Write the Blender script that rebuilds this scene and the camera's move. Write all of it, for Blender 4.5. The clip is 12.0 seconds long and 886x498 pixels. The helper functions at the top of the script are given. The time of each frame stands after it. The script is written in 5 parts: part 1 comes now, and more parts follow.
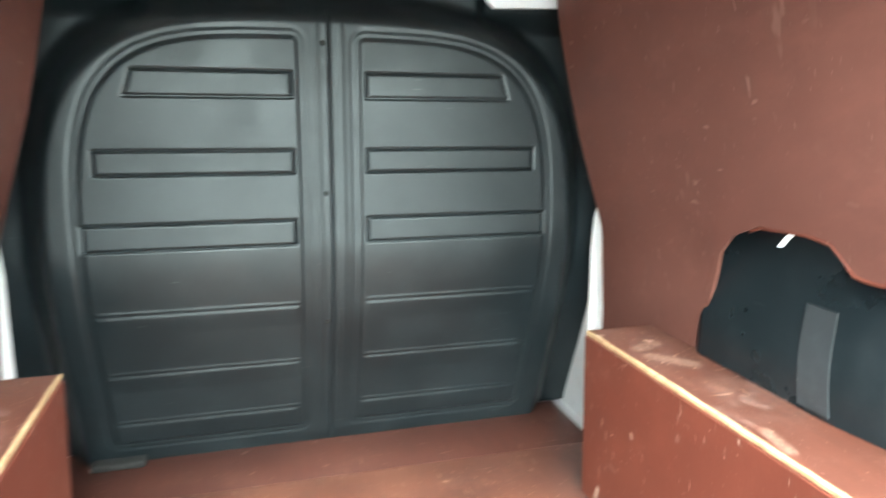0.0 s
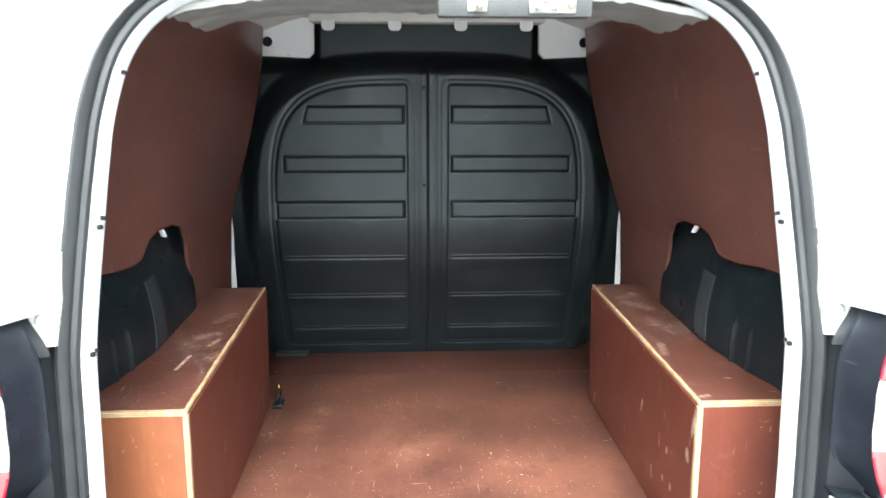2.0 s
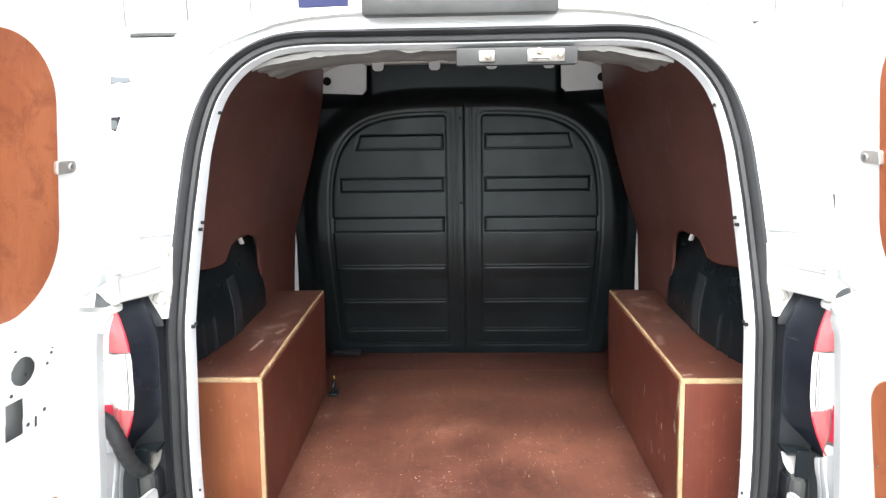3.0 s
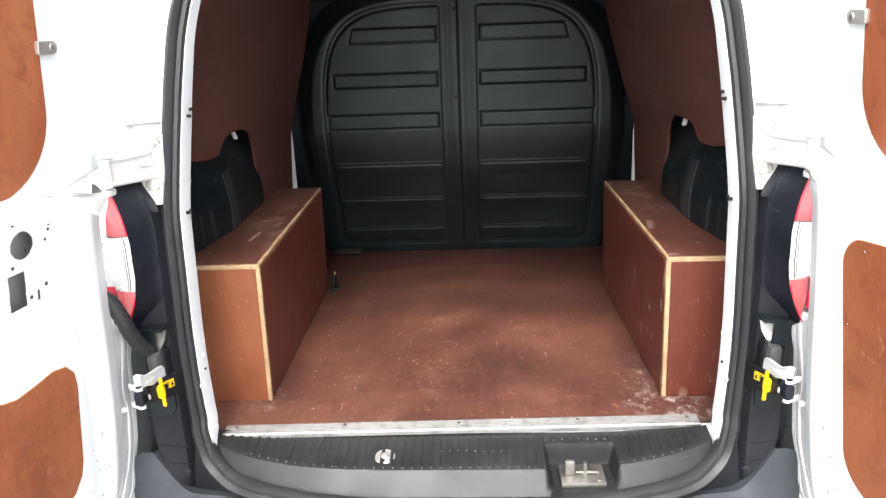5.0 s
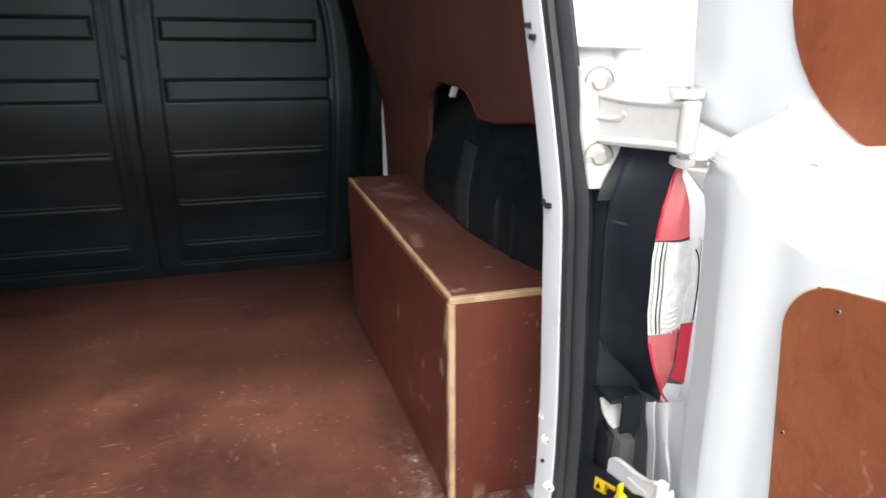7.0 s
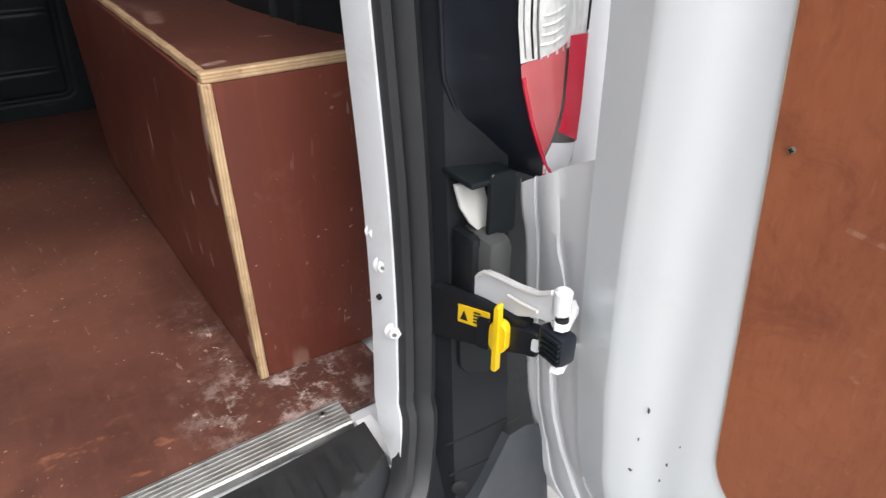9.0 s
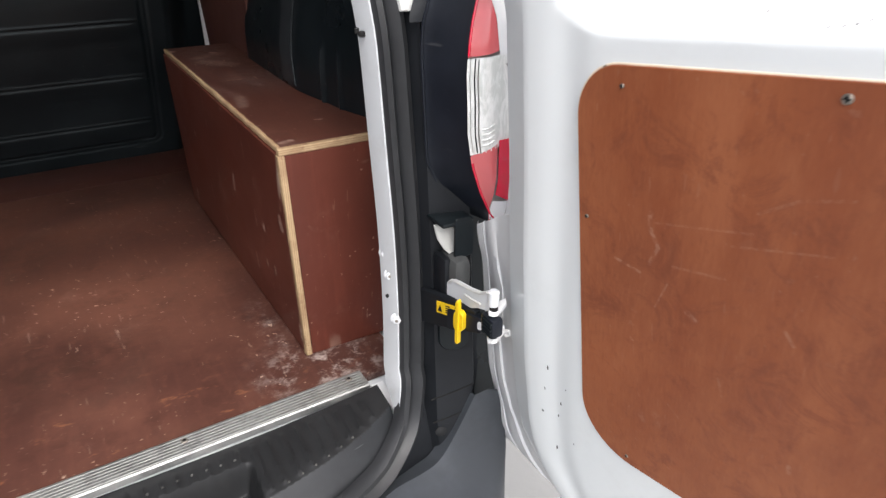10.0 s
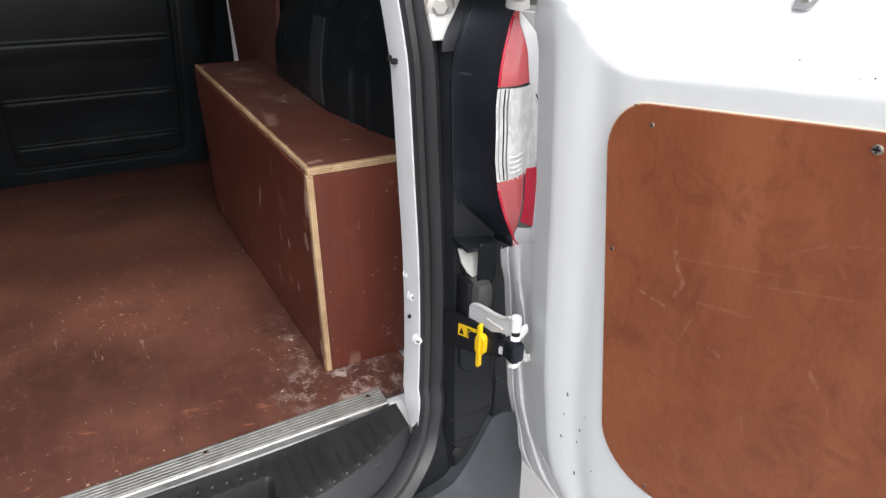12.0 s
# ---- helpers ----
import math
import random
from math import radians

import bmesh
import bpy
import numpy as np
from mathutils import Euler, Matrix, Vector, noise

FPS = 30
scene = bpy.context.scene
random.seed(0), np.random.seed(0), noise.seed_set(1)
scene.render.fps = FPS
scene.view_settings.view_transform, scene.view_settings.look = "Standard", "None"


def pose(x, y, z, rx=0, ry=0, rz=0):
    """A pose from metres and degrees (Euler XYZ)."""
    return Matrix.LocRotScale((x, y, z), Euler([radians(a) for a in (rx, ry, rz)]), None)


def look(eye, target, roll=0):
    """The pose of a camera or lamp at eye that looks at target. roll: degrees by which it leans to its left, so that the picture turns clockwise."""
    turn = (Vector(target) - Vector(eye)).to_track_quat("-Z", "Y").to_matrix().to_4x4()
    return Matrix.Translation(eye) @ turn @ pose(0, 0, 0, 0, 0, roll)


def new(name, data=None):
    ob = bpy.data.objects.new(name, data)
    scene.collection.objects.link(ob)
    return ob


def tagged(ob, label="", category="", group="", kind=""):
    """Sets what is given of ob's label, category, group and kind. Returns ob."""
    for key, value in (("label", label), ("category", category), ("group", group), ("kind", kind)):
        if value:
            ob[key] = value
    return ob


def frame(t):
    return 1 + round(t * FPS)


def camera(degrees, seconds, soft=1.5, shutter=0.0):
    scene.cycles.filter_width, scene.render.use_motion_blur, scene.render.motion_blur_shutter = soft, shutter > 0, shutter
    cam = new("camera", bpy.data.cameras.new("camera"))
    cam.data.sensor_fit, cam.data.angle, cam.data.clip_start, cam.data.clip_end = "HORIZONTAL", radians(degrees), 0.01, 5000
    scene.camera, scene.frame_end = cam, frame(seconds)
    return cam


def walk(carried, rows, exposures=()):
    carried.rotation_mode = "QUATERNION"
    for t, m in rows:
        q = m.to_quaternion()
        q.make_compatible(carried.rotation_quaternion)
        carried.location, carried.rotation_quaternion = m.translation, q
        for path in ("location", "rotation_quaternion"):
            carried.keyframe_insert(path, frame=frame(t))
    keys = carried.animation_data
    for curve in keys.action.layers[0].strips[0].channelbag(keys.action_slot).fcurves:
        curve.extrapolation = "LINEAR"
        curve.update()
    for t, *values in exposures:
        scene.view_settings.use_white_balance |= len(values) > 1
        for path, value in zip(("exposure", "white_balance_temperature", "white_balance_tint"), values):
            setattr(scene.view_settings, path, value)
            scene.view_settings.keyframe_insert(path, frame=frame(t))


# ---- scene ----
cam = camera(66.3, 12.0, 1.3, 0.5)
PATH = [
    (0, (-0.171, -0.355, 1.398), (0.369, 1.528, 0.997), 0.5),
    (0.3, (-0.066, -0.465, 1.416), (0.098, 1.474, 0.955), -3.3),
    (0.5, (-0.099, -0.533, 1.436), (-0.04, 1.413, 0.98), -3.2),
    (0.6, (-0.097, -0.563, 1.454), (-0.049, 1.39, 1.024), -0.9),
    (1, (-0.047, -0.768, 1.503), (-0.108, 1.169, 1.009), -0.9),
    (1.5, (-0.035, -0.923, 1.535), (-0.109, 1.006, 1.013), -2.1),
    (2, (-0.053, -1.101, 1.558), (0.037, 0.838, 1.072), 0.1),
    (2.5, (-0.047, -1.289, 1.579), (-0.008, 0.667, 1.166), -0.8),
    (3, (0.014, -1.411, 1.573), (-0.061, 0.545, 1.163), -0.9),
    (3.5, (0.051, -1.475, 1.55), (-0.049, 0.475, 1.116), -3.0),
    (3.6, (0.057, -1.481, 1.543), (-0.048, 0.464, 1.086), -2.5),
    (3.7, (0.038, -1.473, 1.534), (-0.052, 0.468, 1.06), -2.1),
    (5.3, (0.058, -1.436, 1.495), (-0.046, 0.441, 0.815), -2.3),
    (5.5, (0.045, -1.385, 1.481), (-0.009, 0.491, 0.788), -1.9),
    (6, (0.014, -1.183, 1.452), (0.303, 0.685, 0.798), -1.2),
    (6.5, (0.054, -0.989, 1.407), (0.541, 0.825, 0.72), -0.7),
    (7, (0.198, -0.793, 1.357), (0.797, 0.993, 0.685), 1.4),
    (7.5, (0.279, -0.623, 1.185), (0.987, 1.106, 0.47), 2.6),
    (7.7, (0.303, -0.556, 1.129), (1.053, 1.087, 0.27), 0.9),
    (9.3, (0.342, -0.55, 1.121), (1.369, 0.847, 0.124), 2.3),
    (9.5, (0.304, -0.641, 1.16), (1.337, 0.817, 0.261), 3.3),
    (10, (0.229, -0.839, 1.284), (1.14, 0.67, 0.34), 0.4),
    (10.5, (0.197, -0.905, 1.311), (1.089, 0.642, 0.41), -0.4),
    (11, (0.192, -0.918, 1.319), (1.069, 0.636, 0.415), -0.2),
    (11.5, (0.185, -0.896, 1.319), (1.063, 0.656, 0.412), 0.2),
    (12, (0.214, -0.836, 1.304), (1.098, 0.708, 0.391), 1.5),
]
EXPOSURES = [(0.0, 4.45, 6300, -5), (0.5, 4.8, 5550, -11), (1.0, 4.6, 5850, -12), (1.5, 3.55, 5900, -8), (2.0, 3.05, 6150, -1), (2.5, 2.72, 6400, 5), (3.5, 2.12, 6500, 7), (5.5, 2.05, 6600, 9), (6.0, 2.2, 6600, 9), (6.5, 1.8, 6600, 10), (7.5, 1.32, 6500, 10), (10.0, 1.08, 6500, 11), (10.5, 1.0, 6500, 11), (12.0, 1.04, 6500, 11)]
walk(cam, [(t, look(eye, target, roll)) for t, eye, target, roll in PATH], EXPOSURES)

# ---- light: bright overcast sky ----
world = bpy.data.worlds.new("world")
scene.world = world
world.use_nodes = True
wn, wl = world.node_tree.nodes, world.node_tree.links
sky = wn.new("ShaderNodeTexSky")
sky.sky_type, sky.sun_disc = "NISHITA", False
sky.sun_elevation, sky.sun_rotation = radians(52), radians(187)
sky.air_density, sky.dust_density = 1.0, 4.0
grey = wn.new("ShaderNodeHueSaturation")
grey.inputs["Saturation"].default_value = 0.34
wl.new(sky.outputs[0], grey.inputs["Color"])
wl.new(grey.outputs[0], wn["Background"].inputs["Color"])
wn["Background"].inputs["Strength"].default_value = 0.15
sun_data = bpy.data.lights.new("sun", "SUN")
sun_data.energy, sun_data.angle, sun_data.color = 1.1, radians(60), (1.0, 0.98, 0.96)
sun = new("sun", sun_data)
sun.matrix_world = look((-0.8, -6.2, 8.0), (0, 0, 0))

FLOOR = 0.56          # load floor over the ground


# ---- materials ----
def material(name, base, rough=0.5, metal=0.0):
    m = bpy.data.materials.new(name)
    m.use_nodes = True
    b = m.node_tree.nodes["Principled BSDF"]
    b.inputs["Base Color"].default_value = (*base, 1)
    b.inputs["Roughness"].default_value = rough
    b.inputs["Metallic"].default_value = metal
    return m


class Graph:
    """Short forms for building a node graph over the world position."""

    def __init__(self, m):
        self.m, self.n, self.l = m, m.node_tree.nodes, m.node_tree.links
        self.b = self.n["Principled BSDF"]
        self.pos = self.n.new("ShaderNodeNewGeometry").outputs["Position"]

    def put(self, socket, value):
        if isinstance(value, bpy.types.NodeSocket):
            self.l.new(value, socket)
        elif hasattr(socket.default_value, "__len__") and not hasattr(value, "__len__"):
            socket.default_value = [value] * len(socket.default_value)
        elif hasattr(value, "__len__") and len(value) == 3 and len(socket.default_value) == 4:
            socket.default_value = (*value, 1)
        else:
            socket.default_value = value

    def math(self, op, a, b=0.0, c=0.0, clamp=False):
        n = self.n.new("ShaderNodeMath")
        n.operation, n.use_clamp = op, clamp
        for k, v in enumerate((a, b, c)):
            self.put(n.inputs[k], v)
        return n.outputs[0]

    def place(self, scale=(1, 1, 1), turn=(0, 0, 0), shift=(0, 0, 0)):
        n = self.n.new("ShaderNodeMapping")
        self.l.new(self.pos, n.inputs[0])
        n.inputs["Scale"].default_value = scale
        n.inputs["Rotation"].default_value = [radians(a) for a in turn]
        n.inputs["Location"].default_value = shift
        return n.outputs[0]

    def noise(self, scale, detail=4, rough=0.55, vector=None, distort=0.0):
        n = self.n.new("ShaderNodeTexNoise")
        self.l.new(vector or self.pos, n.inputs["Vector"])
        n.inputs["Scale"].default_value, n.inputs["Detail"].default_value = scale, detail
        n.inputs["Roughness"].default_value, n.inputs["Distortion"].default_value = rough, distort
        return n.outputs["Fac"]

    def ramp(self, value, low, high, a=0.0, b=1.0):
        n = self.n.new("ShaderNodeMapRange")
        n.interpolation_type = "SMOOTHSTEP"
        for k, v in zip(("Value", "From Min", "From Max", "To Min", "To Max"), (value, low, high, a, b)):
            self.put(n.inputs[k], v)
        return n.outputs[0]

    def mix(self, fac, a, b):
        n = self.n.new("ShaderNodeMix")
        n.data_type = "RGBA"
        for s, v in ((n.inputs["Factor"], fac), (n.inputs["A"] if False else n.inputs[6], a), (n.inputs[7], b)):
            self.put(s, v)
        return n.outputs[2]

    def near(self, point, radius, stretch=(1, 1, 1)):
        """1 at the point, 0 past the radius."""
        n = self.n.new("ShaderNodeVectorMath")
        n.operation = "SUBTRACT"
        self.l.new(self.pos, n.inputs[0])
        n.inputs[1].default_value = point
        q = self.n.new("ShaderNodeVectorMath")
        q.operation = "DIVIDE"
        self.l.new(n.outputs[0], q.inputs[0])
        q.inputs[1].default_value = stretch
        d = self.n.new("ShaderNodeVectorMath")
        d.operation = "LENGTH"
        self.l.new(q.outputs[0], d.inputs[0])
        return self.ramp(d.outputs["Value"], 0.0, radius, 1.0, 0.0)

    def stroke(self, p, q, width, keep=(1, 1, 1)):
        """1 along a straight line between two points, 0 past the width; keep drops the axis across the surface."""
        def vec(op, a, b=None):
            n = self.n.new("ShaderNodeVectorMath")
            n.operation = op
            for k, v in enumerate((a, b)):
                if v is not None:
                    self.put(n.inputs[k], v)
            return n
        p, q = Vector(p) * Vector(keep), Vector(q) * Vector(keep)
        d = q - p
        rel = vec("SUBTRACT", vec("MULTIPLY", self.pos, keep).outputs[0], tuple(p)).outputs[0]
        t = self.math("MULTIPLY", vec("DOT_PRODUCT", rel, tuple(d)).outputs["Value"], 1 / d.length_squared, clamp=True)
        n = vec("SCALE", tuple(d))
        self.put(n.inputs["Scale"], t)
        gap = vec("LENGTH", vec("SUBTRACT", rel, n.outputs[0]).outputs[0]).outputs["Value"]
        return self.ramp(gap, width * 0.35, width, 1.0, 0.0)

    def random(self):
        return self.n.new("ShaderNodeObjectInfo").outputs["Random"]

    def color(self, c):
        self.put(self.b.inputs["Base Color"], c)

    def rough(self, v):
        self.put(self.b.inputs["Roughness"], v)

    def bump(self, height, strength=0.2, distance=0.002):
        n = self.n.new("ShaderNodeBump")
        n.inputs["Strength"].default_value, n.inputs["Distance"].default_value = strength, distance
        self.l.new(height, n.inputs["Height"])
        self.l.new(n.outputs[0], self.b.inputs["Normal"])


def scratches(g, scale, stretch, turn, low, high, shift=(0, 0, 0)):
    """Sparse long marks: a noise stretched along one way and cut near its crest, broken by a coarse noise."""
    v = g.place(stretch, turn, shift)
    fine = g.ramp(g.noise(scale, 2, 0.5, v), low, high)
    patch = g.ramp(g.noise(3.1, 2, 0.5, g.place((1, 1, 1), (10, 20, 30), shift)), 0.44, 0.58)
    return g.math("MULTIPLY", fine, patch)


def film_plywood(name, dark, warm, wear=1.0, floor=False):
    """Red-brown phenolic-faced plywood: mottled film, pale scuffs, chips and dull patches."""
    m = material(name, dark, 0.42)
    g = Graph(m)
    g.b.inputs["Specular IOR Level"].default_value = 0.32
    clouds = g.noise(2.6, 6, 0.6)
    grain = g.noise(60, 4, 0.6, g.place((1, 0.12, 0.12), (0, 0, 0)))
    c = g.mix(g.ramp(clouds, 0.3, 0.72), dark, warm)
    if floor:
        c = g.mix(g.ramp(g.noise(9, 6, 0.7), 0.5, 0.75, 0.0, 0.55), c, [v * 0.55 for v in dark])
        grime = g.noise(5.5, 7, 0.72, g.place((1.0, 0.6, 1), (0, 0, 35), (4, 1, 0)), 0.5)
        c = g.mix(g.ramp(grime, 0.54, 0.72, 0.0, 0.32), c, (0.042, 0.026, 0.021))
        c = g.mix(g.ramp(g.noise(26, 5, 0.7, None, 0.6), 0.56, 0.72, 0.0, 0.30), c, (0.17, 0.074, 0.048))
    c = g.mix(g.math("MULTIPLY", g.ramp(grain, 0.45, 0.75), 0.09 if floor else 0.2), c, [v * 1.5 for v in warm])
    pale = (0.45, 0.32, 0.25)
    marks = scratches(g, 16, (7, 0.9, 1.6), (0, 0, 12), 0.70, 0.74)
    marks = g.math("MAXIMUM", marks, scratches(g, 18, (1.0, 6, 1.0), (25, 0, -35), 0.70, 0.74, (3, 1, 2)))
    if floor:
        marks = g.math("MAXIMUM", marks, scratches(g, 60, (3.5, 0.5, 1), (0, 0, -8), 0.72, 0.76, (1, 8, 5)))
        marks = g.math("MAXIMUM", marks, scratches(g, 60, (0.5, 3.5, 1), (0, 0, 20), 0.725, 0.765, (4, 2, 5)))
    else:
        marks = g.math("MAXIMUM", marks, scratches(g, 7, (3, 4, 0.7), (0, 35, 50), 0.70, 0.74, (7, 4, 1)))
    if not floor:
        hair = scratches(g, 34, (4.5, 4.5, 0.4), (6, -4, 0), 0.70, 0.74, (2, 5, 3))
        hair = g.math("MAXIMUM", hair, scratches(g, 30, (5, 5, 0.55), (-14, 9, 0), 0.71, 0.745, (9, 3, 7)))
        marks = g.math("MAXIMUM", marks, hair)
    chips = g.math("MULTIPLY", g.ramp(g.noise(115, 2, 0.5), 0.712 - 0.014 * (wear > 0.8), 0.735), g.ramp(g.noise(5, 3), 0.44, 0.6))
    if not floor:
        marks = g.math("MAXIMUM", marks, chips)
    c = g.mix(g.math("MULTIPLY", marks, (0.24 if floor else 0.5) * wear, clamp=True), c, pale)
    if floor:
        flakes = g.math("MULTIPLY", g.ramp(g.noise(88, 3, 0.6, g.place((1, 0.6, 1), (0, 0, 15), (2, 7, 0)), 0.5), 0.682, 0.696), g.ramp(g.noise(3.7, 3), 0.44, 0.60))
        flakes = g.math("MAXIMUM", flakes, g.math("MULTIPLY", chips, 0.8))
        c = g.mix(g.math("MULTIPLY", flakes, 0.8), c, (0.46, 0.33, 0.25))
    rub = g.ramp(g.noise(7.5, 5, 0.7), 0.55, 0.8)
    c = g.mix(g.math("MULTIPLY", rub, 0.22 * wear), c, (0.36, 0.2, 0.15))
    if floor:
        g.b.inputs["Specular IOR Level"].default_value = 0.24
        worn = g.math("MULTIPLY", g.near((0.1, 0.02, FLOOR), 0.9, (0.8, 0.3, 1)), g.ramp(g.noise(23, 4, 0.65, g.place((0.6, 1, 1), (0, 0, 20))), 0.62, 0.72))
        c = g.mix(g.math("MULTIPLY", worn, 0.6), c, (0.36, 0.15, 0.075))
        stain = g.math("MAXIMUM", g.near((0.12, 0.28, FLOOR), 0.22, (1.3, 0.8, 1)), g.near((0.02, 0.75, FLOOR), 0.3, (1.2, 0.8, 1)))
        c = g.mix(g.math("MULTIPLY", stain, g.ramp(g.noise(17, 6, 0.7), 0.38, 0.66, 0.12, 0.62)), c, (0.035, 0.018, 0.013))
        dust = g.near((0.55, 0.06, FLOOR), 0.2, (0.9, 0.65, 1))
        dust = g.math("MAXIMUM", dust, g.math("MULTIPLY", g.near((-0.51, 0.11, FLOOR), 0.10, (0.8, 0.9, 1)), 0.7))
        dust = g.math("MAXIMUM", dust, g.math("MULTIPLY", g.near((0.5, 0.22, FLOOR), 0.16, (0.3, 1.0, 1)), 0.45))
        dust = g.math("MAXIMUM", dust, g.math("MULTIPLY", g.near((-0.474, 0.72, FLOOR), 0.07, (0.5, 1, 1)), 0.8))
        powder = g.math("MULTIPLY", dust, g.ramp(g.noise(38, 6, 0.75), 0.47, 0.68))
        c = g.mix(g.math("MULTIPLY", powder, 0.68), c, (0.5, 0.42, 0.38))
    g.color(c)
    g.rough(g.ramp(clouds, 0.3, 0.8, 0.32, 0.5))
    g.bump(g.noise(140, 4, 0.6), 0.12, 0.001)
    return m


def dusty_top(name):
    """The box lids: the same film, greyed with dry plaster dust."""
    m = film_plywood(name, (0.060, 0.0215, 0.0155), (0.10, 0.036, 0.0248), 1.2)
    g = Graph(m)
    old = m.node_tree.nodes["Principled BSDF"].inputs["Base Color"].links[0].from_socket
    dust = g.math("MULTIPLY", g.ramp(g.noise(4.5, 5, 0.65), 0.46, 0.70), g.ramp(g.noise(75, 5, 0.75), 0.46, 0.62))
    for p in ((-0.58, 0.45, 0.94), (0.56, 0.76, 0.94), (0.60, 0.52, 0.94), (-0.57, 0.70, 0.94)):
        dust = g.math("MAXIMUM", dust, g.math("MULTIPLY", g.near(p, 0.17, (0.6, 1, 1)), g.ramp(g.noise(48, 6, 0.75), 0.48, 0.64)))
    g.color(g.mix(g.math("MULTIPLY", dust, 0.36), old, (0.34, 0.24, 0.21)))
    dirt = g.ramp(g.noise(6.5, 6, 0.7, g.place((1, 0.7, 1), (0, 0, 20), (3, 3, 0)), 0.6), 0.48, 0.68, 0.0, 0.28)
    g.color(g.mix(dirt, g.b.inputs["Base Color"].links[0].from_socket, (0.022, 0.014, 0.012)))
    g.rough(g.ramp(dust, 0.0, 1.0, 0.42, 0.8))
    return m


def ply_edge_material(name, across):
    """Sawn plywood edge: thin layers, light and brown, stacked along one axis."""
    m = material(name, (0.55, 0.38, 0.2), 0.7)
    g = Graph(m)
    c = g.mix(g.ramp(g.noise(14, 5, 0.7), 0.35, 0.65), (0.50, 0.36, 0.205), (0.31, 0.20, 0.11))
    w = g.n.new("ShaderNodeTexWave")
    w.bands_direction = across
    w.inputs["Scale"].default_value, w.inputs["Distortion"].default_value, w.inputs["Detail"].default_value = 95, 1.2, 1
    g.l.new(g.pos, w.inputs["Vector"])
    c = g.mix(g.math("MULTIPLY", w.outputs["Fac"], 0.62), c, (0.22, 0.13, 0.07))
    c = g.mix(g.ramp(g.noise(55, 5, 0.7), 0.56, 0.66, 0, 0.5), c, (0.16, 0.065, 0.04))
    g.color(c)
    g.bump(g.noise(200, 3), 0.4, 0.001)
    return m


def paint(name, base, rough=0.28, dirt=0.25, coat=0.3):
    m = material(name, base, rough)
    g = Graph(m)
    g.b.inputs["Coat Weight"].default_value = coat
    g.b.inputs["Coat Roughness"].default_value = 0.08
    stain = g.math("MULTIPLY", g.ramp(g.noise(9, 6, 0.7), 0.52, 0.8), dirt)
    c = g.mix(stain, base, (base[0] * 0.55, base[1] * 0.52, base[2] * 0.46))
    chips = g.ramp(g.noise(46, 2, 0.5, g.place((1, 1, 0.7), (0, 30, 0))), 0.775, 0.79)
    c = g.mix(g.math("MULTIPLY", chips, dirt * 2.5, clamp=True), c, (0.12, 0.12, 0.12))
    g.color(c)
    g.rough(g.ramp(g.noise(5, 4), 0.3, 0.8, rough, rough + 0.15))
    g.bump(g.noise(300, 2), 0.03, 0.0005)
    return m


def plastic(name, base, rough=0.5, scuff=0.3, grain=420, shine=0.35):
    m = material(name, base, rough)
    g = Graph(m)
    g.b.inputs["Specular IOR Level"].default_value = shine
    c = g.mix(g.ramp(g.noise(6, 5, 0.65), 0.4, 0.75), base, [v * 1.5 + 0.004 for v in base])
    marks = g.math("MAXIMUM", scratches(g, 9, (1.2, 1.2, 12), (0, 60, 10), 0.71, 0.76), g.ramp(g.noise(55, 3), 0.75, 0.78))
    c = g.mix(g.math("MULTIPLY", marks, scuff), c, (0.3, 0.3, 0.3))
    g.color(c)
    g.rough(g.ramp(g.noise(8, 4), 0.3, 0.7, rough - 0.06, rough + 0.1))
    g.bump(g.noise(grain, 2, 0.5), 0.12, 0.0006)
    return m


def metal(name, base, rough=0.3, grime=0.3):
    m = material(name, base, rough, 1.0)
    g = Graph(m)
    c = g.mix(g.math("MULTIPLY", g.ramp(g.noise(30, 5, 0.7), 0.45, 0.7), grime), base, [v * 0.35 for v in base])
    g.color(c)
    g.rough(g.ramp(g.noise(18, 5), 0.3, 0.75, rough, rough + 0.25))
    return m


def lens(name, base, rough=0.1):
    m = material(name, base, rough)
    g = Graph(m)
    g.b.inputs["Coat Weight"].default_value = 0.6
    g.b.inputs["Coat Roughness"].default_value = 0.03
    g.color(g.mix(g.noise(22, 3), base, [v * 0.75 for v in base]))
    return m


WHITE = paint("white van paint", (0.80, 0.81, 0.82))
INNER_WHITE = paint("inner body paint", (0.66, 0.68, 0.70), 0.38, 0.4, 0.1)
DOOR_WHITE = paint("door inner paint", (0.815, 0.85, 0.86), 0.3, 0.12, 0.3)
# hinge white greyed for the shade of the hinge recess, plus some dirt
HINGE_SHADE = paint("shaded white hinge paint", (0.60, 0.60, 0.585), 0.42, 0.45, 0.0)
CRUMPLED = paint("crumpled grey sheet", (0.19, 0.187, 0.18), 0.34, 0.6, 0.25)
# van white darkened to stand for the weaker light on the flange
FLANGE_SHADE = paint("flange white in shade", (0.52, 0.54, 0.56), 0.38, 0.35, 0.1)
# grey that stands for half-shade inside the door
LOCK_SHADE = paint("shaded inner metal", (0.30, 0.305, 0.30), 0.5, 0.4, 0.0)
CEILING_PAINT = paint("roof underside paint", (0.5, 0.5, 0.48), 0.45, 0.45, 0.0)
LINING = film_plywood("plywood lining", (0.086, 0.036, 0.029), (0.122, 0.050, 0.039), 0.4)
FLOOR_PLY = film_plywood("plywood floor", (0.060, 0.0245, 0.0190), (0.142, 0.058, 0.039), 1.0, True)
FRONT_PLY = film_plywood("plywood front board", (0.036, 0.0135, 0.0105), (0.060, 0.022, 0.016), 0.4)
